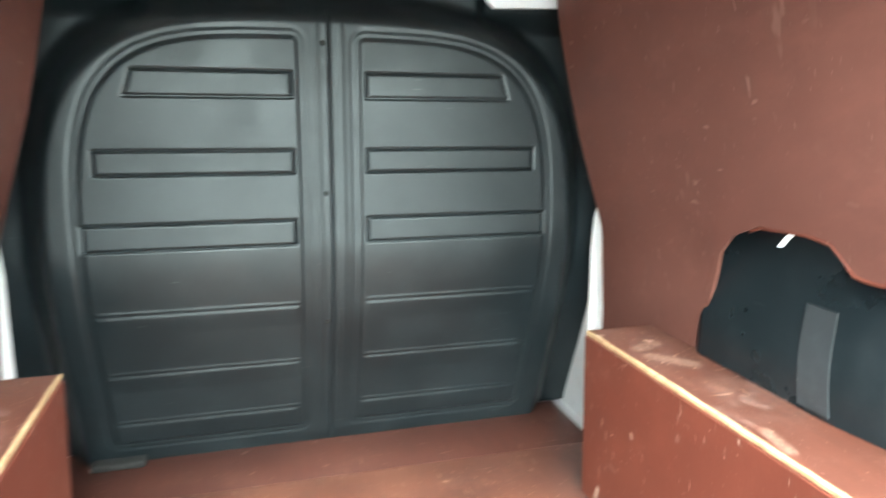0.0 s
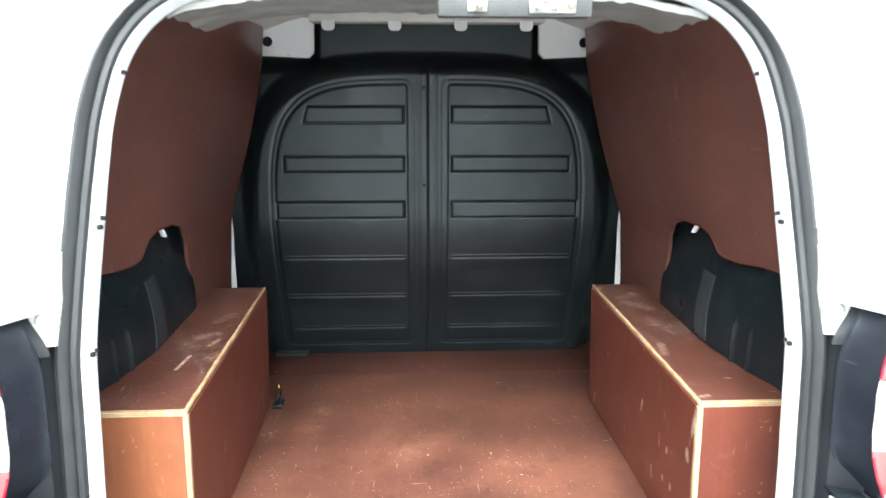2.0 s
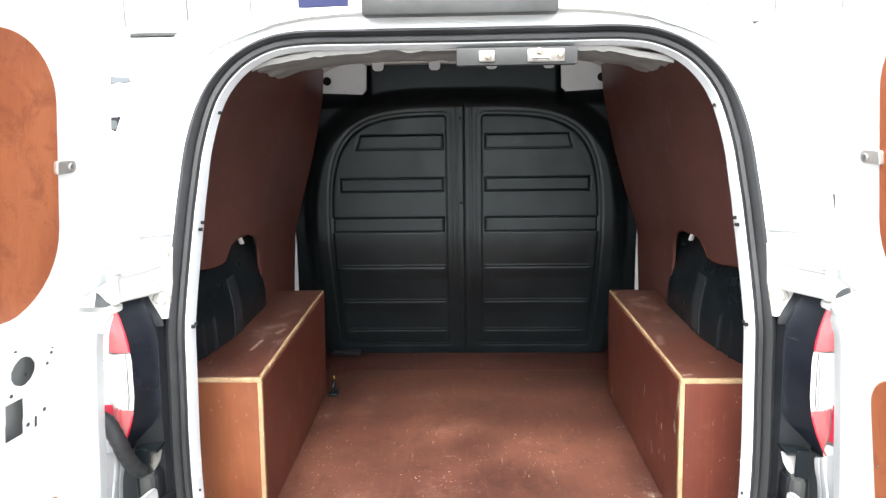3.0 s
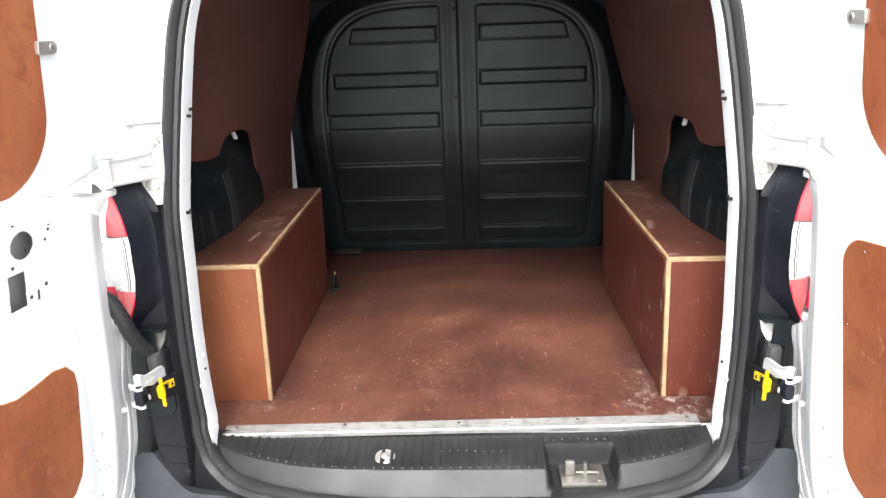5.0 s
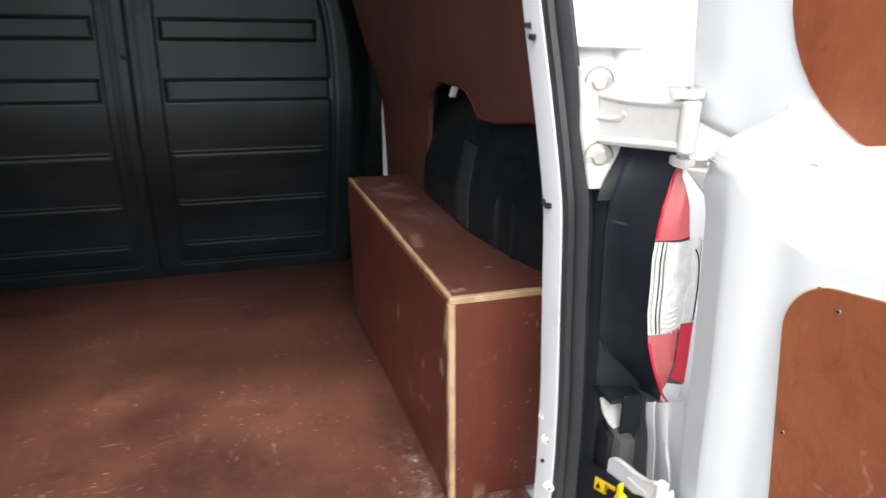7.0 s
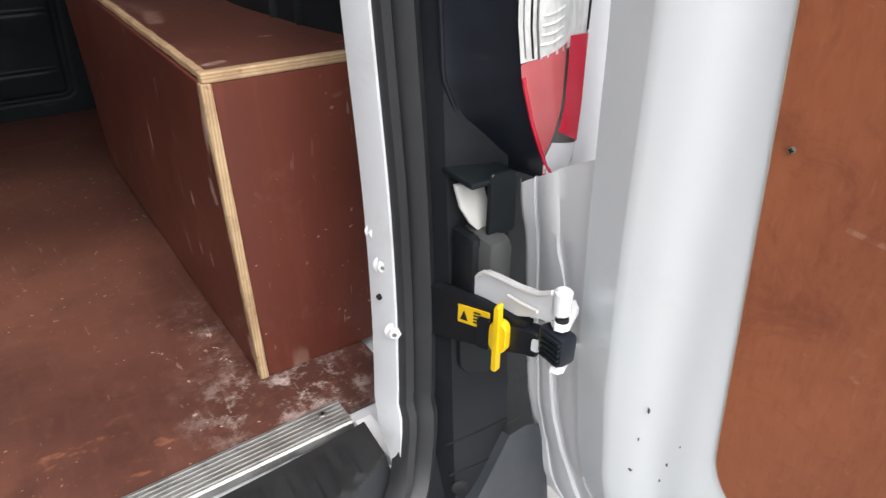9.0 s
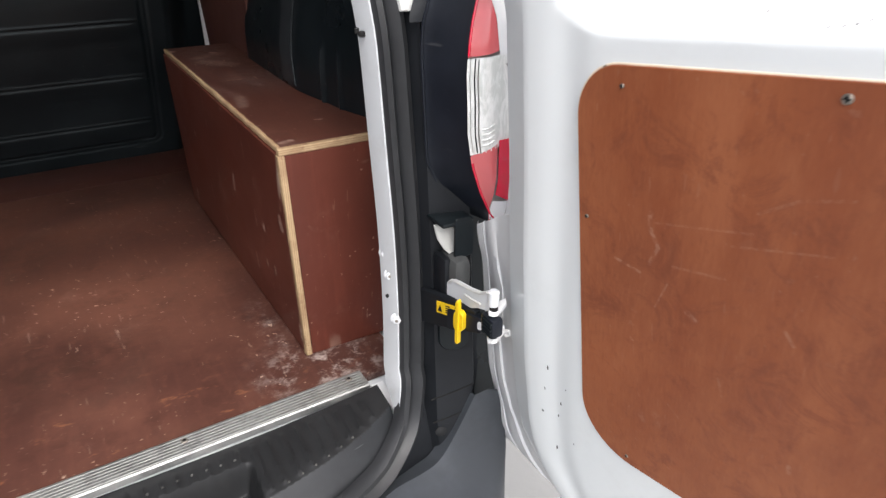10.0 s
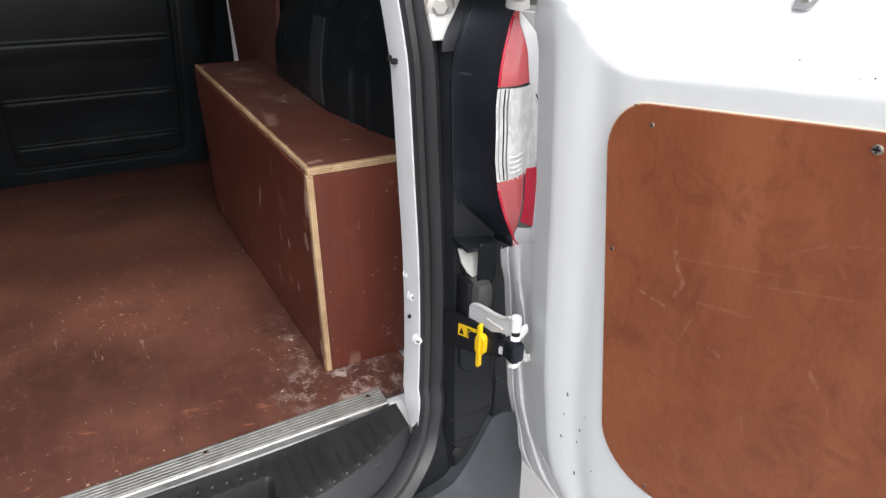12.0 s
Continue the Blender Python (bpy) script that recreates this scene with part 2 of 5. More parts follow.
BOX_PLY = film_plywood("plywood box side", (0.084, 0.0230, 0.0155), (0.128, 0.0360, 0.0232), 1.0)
# left end board only: lighter and more orange than the right one
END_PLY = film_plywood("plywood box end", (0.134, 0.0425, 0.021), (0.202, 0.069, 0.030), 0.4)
BOX_TOP = dusty_top("plywood box lid")


def door_ply(name):
    """Orange-brown film-faced plywood with streaky tone and a few pale scrapes of its own."""
    m = film_plywood(name, (0.205, 0.055, 0.024), (0.30, 0.092, 0.037), 0.22)
    g = Graph(m)
    g.b.inputs["Specular IOR Level"].default_value = 0.3
    old = g.b.inputs["Base Color"].links[0].from_socket
    streak = g.noise(9, 6, 0.7, g.place((1, 1, 0.22), (0, 0, 0)))
    c = g.mix(g.ramp(streak, 0.36, 0.66, 0.0, 0.65), old, (0.36, 0.125, 0.055))
    c = g.mix(g.ramp(g.noise(3.3, 5, 0.6), 0.52, 0.72, 0.0, 0.5), c, (0.165, 0.043, 0.020))
    at = lambda u, z: (0.802 - 0.15 * z + 0.173 * u - 0.005, -0.24 - 0.985 * u, z)
    marks = None
    for u0, z0, u1, z1, w, k in ((0.217, 1.02, 0.218, 1.003, 0.006, 0.8), (0.218, 1.003, 0.227, 0.987, 0.005, 0.9), (0.227, 0.987, 0.218, 0.965, 0.004, 0.7), (0.179, 0.955, 0.208, 0.951, 0.0035, 0.8), (0.243, 0.973, 0.294, 0.983, 0.003, 0.4), (0.239, 0.951, 0.227, 0.918, 0.002, 0.6), (0.262, 0.929, 0.270, 0.924, 0.006, 0.9), (0.200, 0.864, 0.203, 0.862, 0.003, 0.9), (0.222, 1.012, 0.313, 1.036, 0.0025, 0.4), (0.297, 1.018, 0.375, 1.041, 0.0025, 0.4), (0.352, 0.956, 0.360, 0.946, 0.004, 0.6), (0.25, 0.80, 0.262, 0.79, 0.003, 0.5), (0.30, 0.87, 0.306, 0.85, 0.003, 0.4), (0.315, 1.056, 0.345, 1.078, 0.003, 0.35), (0.345, 1.078, 0.380, 1.090, 0.003, 0.35), (0.377, 0.81, 0.378, 0.803, 0.005, 0.9), (0.217, 0.763, 0.22, 0.757, 0.010, 0.35), (0.236, 0.775, 0.238, 0.762, 0.010, 0.3), (0.407, 0.722, 0.409, 0.716, 0.005, 0.7), (0.418, 0.786, 0.424, 0.785, 0.004, 0.8), (0.36, 0.745, 0.372, 0.742, 0.004, 0.5)):
        one = g.math("MULTIPLY", g.stroke(at(u0, z0), at(u1, z1), 0.7 * w, (0, 1, 1)), k)
        marks = one if marks is None else g.math("MAXIMUM", marks, one)
    marks = g.math("MULTIPLY", marks, g.ramp(g.noise(130, 4, 0.7), 0.40, 0.62, 0.1, 1.0))
    c = g.mix(g.ramp(g.noise(16, 6, 0.75, None, 0.8), 0.47, 0.68, 0.0, 0.6), c, (0.165, 0.046, 0.024))
    c = g.mix(g.math("MULTIPLY", marks, 0.3), c, (0.55, 0.36, 0.27))
    pores = g.noise(300, 3, 0.6, g.place((1, 1, 0.14), (0, 0, 0)))
    c = g.mix(g.ramp(pores, 0.52, 0.74, 0.0, 0.16), c, (0.12, 0.032, 0.015))
    c = g.mix(g.ramp(pores, 0.46, 0.28, 0.0, 0.12), c, (0.42, 0.17, 0.08))
    g.color(c)
    g.rough(g.ramp(streak, 0.3, 0.8, 0.42, 0.56))
    g.bump(g.noise(85, 5, 0.65), 0.3, 0.0012)
    return m


def scuffed(m, strokes, keep):
    """A few pale scrapes of their own on a board."""
    g = Graph(m)
    old = g.b.inputs["Base Color"].links[0].from_socket
    marks = None
    for p, q, w, k in strokes:
        one = g.math("MULTIPLY", g.stroke(p, q, w, keep), k)
        marks = one if marks is None else g.math("MAXIMUM", marks, one)
    marks = g.math("MULTIPLY", marks, g.ramp(g.noise(120, 4, 0.7), 0.3, 0.6, 0.2, 1.0))
    g.color(g.mix(marks, old, (0.42, 0.30, 0.24)))
    return m


scuffed(LINING, (((-0.672, 0.492, 1.300), (-0.672, 0.462, 1.284), 0.016, 0.85), ((-0.672, 0.476, 1.281), (-0.672, 0.450, 1.264), 0.014, 0.8), ((-0.672, 0.70, 1.33), (-0.665, 0.70, 1.30), 0.008, 0.5), ((-0.68, 0.24, 1.33), (-0.68, 0.23, 1.30), 0.006, 0.5), ((0.63, 0.49, 1.495), (0.63, 0.485, 1.485), 0.012, 0.7), ((0.655, 0.30, 1.40), (0.655, 0.30, 1.385), 0.010, 0.5), ((0.66, 0.36, 1.27), (0.66, 0.35, 1.26), 0.008, 0.5)), (1, 1, 1))
scuffed(BOX_PLY, (((0.505, 0.405, 0.794), (0.505, 0.412, 0.762), 0.005, 0.7), ((0.507, 0.139, 0.81), (0.507, 0.135, 0.794), 0.011, 0.7), ((0.507, 0.242, 0.755), (0.507, 0.243, 0.746), 0.007, 0.7), ((0.507, 0.259, 0.675), (0.507, 0.258, 0.666), 0.006, 0.6), ((0.507, 0.214, 0.682), (0.507, 0.213, 0.670), 0.006, 0.7), ((0.503, 0.812, 0.612), (0.503, 0.823, 0.585), 0.010, 0.6), ((0.508, 0.112, 0.895), (0.508, 0.111, 0.868), 0.005, 0.7), ((0.512, 0.115, 0.61), (0.512, 0.112, 0.59), 0.010, 0.8), ((0.510, 0.33, 0.66), (0.510, 0.325, 0.63), 0.005, 0.5), ((-0.49, 0.72, 0.66), (-0.49, 0.71, 0.62), 0.006, 0.6), ((-0.49, 0.35, 0.74), (-0.49, 0.345, 0.71), 0.005, 0.5)), (0.2, 1, 1))
scuffed(BOX_TOP, (((-0.570, 0.292, 0.945), (-0.562, 0.366, 0.945), 0.006, 0.9), ((-0.575, 0.478, 0.945), (-0.540, 0.502, 0.945), 0.020, 0.25), ((-0.535, 0.427, 0.945), (-0.525, 0.46, 0.945), 0.010, 0.4), ((-0.56, 0.59, 0.945), (-0.535, 0.64, 0.945), 0.022, 0.22), ((0.525, 0.125, 0.94), (0.540, 0.130, 0.94), 0.008, 0.5), ((0.540, 0.40, 0.94), (0.530, 0.34, 0.94), 0.014, 0.25), ((0.552, 0.71, 0.94), (0.60, 0.66, 0.94), 0.026, 0.28), ((0.598, 0.777, 0.94), (0.548, 0.752, 0.94), 0.022, 0.25)), (1, 1, 0.2))
DOOR_PLY = door_ply("plywood door panel")
PLY_EDGE = ply_edge_material("plywood edge", "Z")
PALE_EDGE = paint("bare pale wood edge", (0.74, 0.62, 0.48), 0.7, 0.4, 0.0)
PLY_UPRIGHT = ply_edge_material("plywood upright edge", "X")
BULK = plastic("moulded black plastic", (0.0046, 0.0074, 0.0090), 0.39, 0.1, 420, 0.5)
BULK.node_tree.nodes["Principled BSDF"].inputs["Specular Tint"].default_value = (0.90, 0.975, 1.0, 1)
SIDE_BLACK = plastic("black inner panel", (0.0065, 0.0095, 0.0115), 0.32, 0.15, 420, 0.3)
# lighter grey that stands for light caught by a panel facet
BAND_GREY = plastic("grey of the lit facet", (0.020, 0.023, 0.026), 0.42, 0.2, 420, 0.4)
TRIM = plastic("black trim plastic", (0.0082, 0.0095, 0.0118), 0.45, 0.12, 420, 0.26)
BUMPER = plastic("bumper plastic", (0.045, 0.050, 0.058), 0.42, 0.15)
GLOSS_BLACK = plastic("lamp housing plastic", (0.007, 0.009, 0.014), 0.3, 0.1, 420, 0.3)
SILL = plastic("sill cover plastic", (0.015, 0.0155, 0.0165), 0.48, 0.25, 420, 0.3)
# SILL again, smoother and lightened for the face tilted to the sky
SILL_LIT = plastic("smooth sky-lit sill plastic", (0.019, 0.0205, 0.023), 0.42, 0.15, 420, 0.35)
RUBBER = plastic("rubber seal", (0.017, 0.018, 0.020), 0.46, 0.1, 200, 0.5)
DUSTY_TYRE = plastic("dusty tyre rubber", (0.15, 0.15, 0.145), 0.8, 0.2)
GREY_RUBBER = plastic("grey rubber", (0.05, 0.052, 0.052), 0.6, 0.2)
DARK_BAR = plastic("dark grey bar", (0.038, 0.039, 0.040), 0.5, 0.2)
ALU = metal("ribbed aluminium", (0.43, 0.43, 0.42), 0.46, 0.5)
STEEL = metal("zinc steel", (0.6, 0.6, 0.58), 0.3, 0.45)
LUG = metal("dull grey casting", (0.62, 0.60, 0.57), 0.5, 0.3)
DULL_PLATE = metal("dull zinc plate", (0.34, 0.33, 0.31), 0.45, 0.6)
CHROME = metal("chrome", (0.85, 0.85, 0.86), 0.12, 0.1)
RUSTY = metal("dull steel", (0.35, 0.32, 0.28), 0.5, 0.6)
OCHRE = plastic("dirty yellow plastic", (0.35, 0.24, 0.03), 0.5, 0.1)
YELLOW = plastic("yellow plastic", (0.75, 0.5, 0.01), 0.4, 0.05)
RED_LENS = lens("red lens", (0.66, 0.13, 0.14))
DEEP_RED = lens("deep red reflector", (0.72, 0.012, 0.05))


def ribbed_lens(name):
    """Clear cover over a fluted bright reflector: pale with grey-green slanting streaks."""
    m = lens(name, (0.8, 0.81, 0.79), 0.12)
    g = Graph(m)
    streak = g.noise(24, 4, 0.65, g.place((5, 5, 1.6), (0, 18, 0)), 0.6)
    g.color(g.mix(g.ramp(streak, 0.34, 0.66), (0.63, 0.65, 0.625), (0.85, 0.855, 0.84)))
    g.bump(streak, 0.07, 0.002)
    return m


CLEAR_LENS = ribbed_lens("clear lens over reflector")
# near-black for print and clips; in holes, slots and grooves it paints shade
BLACK_HOLE = material("black hole", (0.004, 0.004, 0.004), 0.9)
# the pale base colour stands for sky reflected in the windscreens
SCREEN = material("screen painted sky-pale", (0.7, 0.71, 0.72), 0.1)
# sky reflection of the hall windows is put into the base colour
PALE_GLASS = material("glass painted pale for sky", (0.62, 0.64, 0.64), 0.08)
NAVY = material("navy cloth", (0.012, 0.016, 0.07), 0.7)
LAMP_GLASS = material("grey lamp glass", (0.085, 0.095, 0.10), 0.12)


# ---- building helpers ----
BASE = {}


def thing(name, base, label, category, group="", kind=""):
    e = new(name)
    e.empty_display_size = 0.05
    e.location = base
    BASE[e] = Vector(base)
    return tagged(e, label, category, group, kind)


def part(name, bm, mat, parent=None, label="", smooth=True, sharp=35):
    """Links a bmesh in world coordinates as one mesh object under a thing or a part."""
    bmesh.ops.recalc_face_normals(bm, faces=bm.faces)
    shift = BASE.get(parent, Vector((0, 0, 0)))
    if shift.length:
        bmesh.ops.translate(bm, vec=-shift, verts=bm.verts)
    for f in bm.faces:
        f.smooth = smooth
    for e in bm.edges:
        if len(e.link_faces) == 2 and e.calc_face_angle(0) > radians(sharp):
            e.smooth = False
    me = bpy.data.meshes.new(name)
    bm.to_mesh(me)
    bm.free()
    me.materials.append(mat)
    ob = new(name, me)
    if parent:
        ob.parent = parent
    BASE[ob] = shift
    if label:
        ob["label"] = label
    return ob


def whole(name, bm, mat, label, category="", group="", kind="", smooth=True):
    return tagged(part(name, bm, mat, None, "", smooth), label, category, group, kind)


def add_box(bm, lo, hi, bevel=0.0, turn=None, segments=2):
    """A box between two corners, bevelled, turned about its middle by a matrix."""
    lo, hi = Vector(lo), Vector(hi)
    mid, size = (lo + hi) / 2, hi - lo
    made = bmesh.ops.create_cube(bm, size=1)["verts"]
    bmesh.ops.scale(bm, vec=[abs(v) for v in size], verts=made)
    if bevel:
        edges = list({e for v in made for e in v.link_edges})
        made = list({v for f in bmesh.ops.bevel(bm, geom=edges, offset=bevel, segments=segments, affect="EDGES", profile=0.5)["faces"] for v in f.verts} | {v for v in made if v.is_valid})
    if turn is not None:
        bmesh.ops.rotate(bm, cent=(0, 0, 0), matrix=turn, verts=made)
    bmesh.ops.translate(bm, vec=mid, verts=made)
    return made


def box(lo, hi, bevel=0.0, turn=None):
    bm = bmesh.new()
    add_box(bm, lo, hi, bevel, turn)
    return bm


def frame_of(axis):
    """Two vectors square to the axis."""
    axis = Vector(axis).normalized()
    side = axis.cross(Vector((0, 0, 1)) if abs(axis.z) < 0.9 else Vector((1, 0, 0))).normalized()
    return axis, side, axis.cross(side)


def add_lathe(bm, base, axis, profile, sides=20):
    """A turned body: profile of (distance along the axis, radius)."""
    a, u, v = frame_of(axis)
    rings = []
    for d, r in profile:
        rings.append([bm.verts.new(Vector(base) + a * d + (u * math.cos(k * math.tau / sides) + v * math.sin(k * math.tau / sides)) * r) for k in range(sides)])
    for p, q in zip(rings, rings[1:]):
        for k in range(sides):
            bm.faces.new((p[k], p[(k + 1) % sides], q[(k + 1) % sides], q[k]))
    bm.faces.new(rings[0])
    bm.faces.new(rings[-1])


def lathe(base, axis, profile, sides=20):
    bm = bmesh.new()
    add_lathe(bm, base, axis, profile, sides)
    return bm


def add_slab(bm, outline, thick, mapping):
    """A plate: closed 2D outline, thickness, and a mapping (a, b, depth) to the world; with a small chamfer."""
    c = min(0.0015, thick * 0.25)
    n = len(outline)
    cx, cy = sum(p[0] for p in outline) / n, sum(p[1] for p in outline) / n

    def inset(p, by):
        dx, dy = p[0] - cx, p[1] - cy
        k = 1 - by / max(0.02, math.hypot(dx, dy))
        return cx + dx * k, cy + dy * k
    rings = [[bm.verts.new(mapping(*inset(p, by), d)) for p in outline] for d, by in ((0, 0), (thick - c, 0), (thick, c))]
    for p, q in zip(rings, rings[1:]):
        for k in range(n):
            bm.faces.new((p[k], p[(k + 1) % n], q[(k + 1) % n], q[k]))
    bm.faces.new(rings[0])
    bm.faces.new(rings[-1])


def slab(outline, thick, mapping):
    bm = bmesh.new()
    add_slab(bm, outline, thick, mapping)
    return bm


def rounded(a0, b0, a1, b1, radii, steps=7):
    """A rectangle with a radius for each corner: (a0,b0), (a1,b0), (a1,b1), (a0,b1)."""
    out = []
    for (ca, cb, sa, sb, start), r in zip(((a0, b0, 1, 1, 180), (a1, b0, -1, 1, 270), (a1, b1, -1, -1, 0), (a0, b1, 1, -1, 90)), radii):
        for k in range(steps + 1):
            t = radians(start + 90 * k / steps)
            out.append((ca + sa * r + r * math.cos(t), cb + sb * r + r * math.sin(t)))
    return out


def add_tube(bm, points, radius, sides=10, flat=1.0, caps=True):
    """A round bar along points; radius may be a list."""
    pts = [Vector(p) for p in points]
    rad = radius if hasattr(radius, "__len__") else [radius] * len(pts)
    rings, up = [], None
    for k, p in enumerate(pts):
        t = (pts[min(k + 1, len(pts) - 1)] - pts[max(k - 1, 0)]).normalized()
        if up is None:
            up = frame_of(t)[1]
        side = t.cross(up).normalized()
        up = side.cross(t).normalized()
        rings.append([bm.verts.new(p + (up * math.cos(j * math.tau / sides) + side * math.sin(j * math.tau / sides) * flat) * rad[k]) for j in range(sides)])
    for p, q in zip(rings, rings[1:]):
        for j in range(sides):
            bm.faces.new((p[j], p[(j + 1) % sides], q[(j + 1) % sides], q[j]))
    if caps:
        bm.faces.new(rings[0])
        bm.faces.new(rings[-1])


def tube(points, radius, sides=10, flat=1.0):
    bm = bmesh.new()
    add_tube(bm, points, radius, sides, flat)
    return bm


def grid(rows, close=False):
    """A sheet from rows of points."""
    bm = bmesh.new()
    vs = [[bm.verts.new(p) for p in r] for r in rows]
    for p, q in zip(vs, vs[1:]):
        for k in range(len(p) - (0 if close else 1)):
            bm.faces.new((p[k], p[(k + 1) % len(p)], q[(k + 1) % len(p)], q[k]))
    return bm


def thicken(bm, mapping):
    """Gives an open sheet a second side: mapping takes a point to its back."""
    front = list(bm.faces)
    edges = [e for e in bm.edges if len(e.link_faces) == 1]
    twin = {v: bm.verts.new(mapping(v.co)) for v in list(bm.verts)}
    for f in front:
        bm.faces.new([twin[v] for v in reversed(f.verts)])
    for e in edges:
        a, b = e.verts
        bm.faces.new((a, b, twin[b], twin[a]))
    return bm


def spline(points, steps=8):
    """A smooth line through points."""
    p = [Vector(q) for q in points]
    out = []
    for k in range(len(p) - 1):
        a, b, c, d = p[max(k - 1, 0)], p[k], p[k + 1], p[min(k + 2, len(p) - 1)]
        for j in range(steps):
            t = j / steps
            out.append(0.5 * ((2 * b) + (c - a) * t + (2 * a - 5 * b + 4 * c - d) * t * t + (3 * b - a - 3 * c + d) * t ** 3))
    out.append(p[-1])
    return out


def bolt(parent, base, axis, radius, mat, name="bolt", washer=True):
    """A hexagon-headed bolt on a washer, or a plain screw head."""
    bm = bmesh.new()
    if washer:
        add_lathe(bm, base, axis, [(0, radius * 1.55), (0.0015, radius * 1.55), (0.002, radius * 1.4)], 14)
        add_lathe(bm, Vector(base) + Vector(axis).normalized() * 0.002, axis, [(0, radius), (0.0035, radius), (0.005, radius * 0.8)], 6)
    else:
        add_lathe(bm, base, axis, [(0, radius), (0.001, radius * 0.97), (0.002, radius * 0.75)], 12)
    return part(name, bm, mat, parent)


def step(a, b, v):
    t = min(1.0, max(0.0, (v - a) / (b - a)))
    return t * t * (3 - 2 * t)


def rim_y(z):
    """How far forward the tilted plane of the rear opening lies at a height."""
    return float(np.interp(z, [0.45, 0.55, 0.72, 1.12, 1.33, 1.57, 1.72, 1.85], [-0.10, -0.09, -0.08, -0.05, 0.0, 0.045, 0.075, 0.1]))


# ---- surroundings ----
bm = bmesh.new()
bmesh.ops.create_grid(bm, x_segments=40, y_segments=40, size=400)
concrete = material("grey concrete", (0.31, 0.305, 0.295), 0.8)
g = Graph(concrete)
g.color(g.mix(g.noise(0.8, 8, 0.65), (0.26, 0.255, 0.245), (0.37, 0.365, 0.355)))
g.bump(g.noise(40, 5), 0.3, 0.004)
whole("ground", bm, concrete, "grey concrete yard under the van", "ground", kind="structure")

cladding = paint("white cladding", (0.8, 0.8, 0.79), 0.5, 0.1, 0.0)


def clad_building():
    """A white-clad hall behind the parked vehicles: panels with open joints and a strip of windows under the eaves."""
    b = thing("building", (-9, 15, 0), "white panel-clad hall behind the parked vehicles", "building", kind="structure")
    part("wall", box((-26, 15.05, 0), (16, 15.4, 8.6)), material("joint shadow", (0.18, 0.18, 0.18), 0.8), b, smooth=False)
    part("roof", box((-26.3, 14.7, 8.6), (16.3, 23, 8.9), 0.03), cladding, b)
    for r, (z0, z1) in enumerate(((0.0, 1.6), (1.64, 3.28))):
        for k in range(10):
            x0 = -26 + k * 4.2
            part("panel", box((x0 + 0.004, 14.98, z0), (x0 + 4.196, 15.05, z1), 0.004), cladding, b)
    part("window_sill", box((-26, 14.9, 3.30), (16, 15.05, 3.36), 0.01), DARK_BAR, b)
    for k in range(28):
        x0 = -26 + k * 1.5
        part("window", box((x0 + 0.03, 15.0, 3.38), (x0 + 1.47, 15.05, 5.2), 0.01), PALE_GLASS, b)
        part("window", box((x0 + 0.03, 15.0, 5.26), (x0 + 1.47, 15.05, 8.4), 0.01), PALE_GLASS, b)
    return b


hall = clad_building()
part("banner", box((-3.85, 14.86, 3.86), (-2.7, 14.9, 4.7), 0.01), NAVY, hall, "dark blue banner under the eaves")


# unseen wall, added so that the bulkhead has something bright to reflect
whole("yard_wall", box((-40, -13.3, 0), (40, -13, 2.6)), cladding, "pale clad wall closing the yard behind", "wall", kind="structure")


def parked_van(base, turn):
    """A white panel van facing the camera, with raked sky-pale screen, mirrors and head lamps."""
    v = thing("parked_van", (0, 0, 0), "white panel van parked nearby, nose towards the camera", "van", "parked vans")
    side = [(-2.2, 0.35), (-2.2, 0.85), (-2.05, 1.0), (-1.35, 1.15), (-0.75, 1.75), (-0.4, 1.9), (2.1, 1.9), (2.2, 1.75), (2.2, 0.35)]
    body = slab([(p[0], p[1]) for p in side], 1.7, lambda a, b, d: Vector((d - 0.85, a, b)))
    part("body", body, WHITE, v)
    screen = [(-1.3, 1.2), (-0.8, 1.7)]
    part("windscreen", slab(rounded(-0.72, 0, 0.72, 0.72, (0.1,) * 4), 0.012, lambda a, b, d: Vector((a, -1.3 + 0.7 * b - d * 0.6, 1.2 + 0.7 * b + d * 0.6))), SCREEN, v)
    part("grille", box((-0.5, -2.23, 0.6), (0.5, -2.17, 0.82), 0.02), CEILING_PAINT, v)
    part("bumper", box((-0.86, -2.3, 0.3), (0.86, -2.1, 0.52), 0.05), cladding, v)
    for s in (-1, 1):
        part("head_lamp", slab(rounded(-0.13, 0, 0.16, 0.18, (0.03, 0.05, 0.02, 0.05)), 0.05, lambda a, b, d: Vector((s * (0.66 + a), -2.17 - d + 0.12 * abs(a + 0.1), 0.82 + b))), CLEAR_LENS, v)
        m = part("mirror", box((s * 0.88 if s > 0 else -1.12, -1.0, 1.15), (1.12 if s > 0 else -0.88, -0.86, 1.4), 0.04), TRIM, v)
        for y in (-1.45, 1.35):
            w = part("wheel", lathe((s * 0.68, y, 0.31), (s, 0, 0), [(0, 0.31), (0.17, 0.31), (0.19, 0.28), (0.19, 0.2), (0.17, 0.19)], 24), DUSTY_TYRE, v)
            part("rim", lathe((s * 0.855, y, 0.31), (s, 0, 0), [(0, 0.19), (0.012, 0.18), (0.02, 0.05)], 20), STEEL, w)
    v.matrix_basis = Matrix.Translation(base) @ Matrix.Rotation(radians(turn), 4, "Z") @ Matrix.Scale(1.55, 4)
    return v


parked_van((6.23, 10.1, 0), -12)


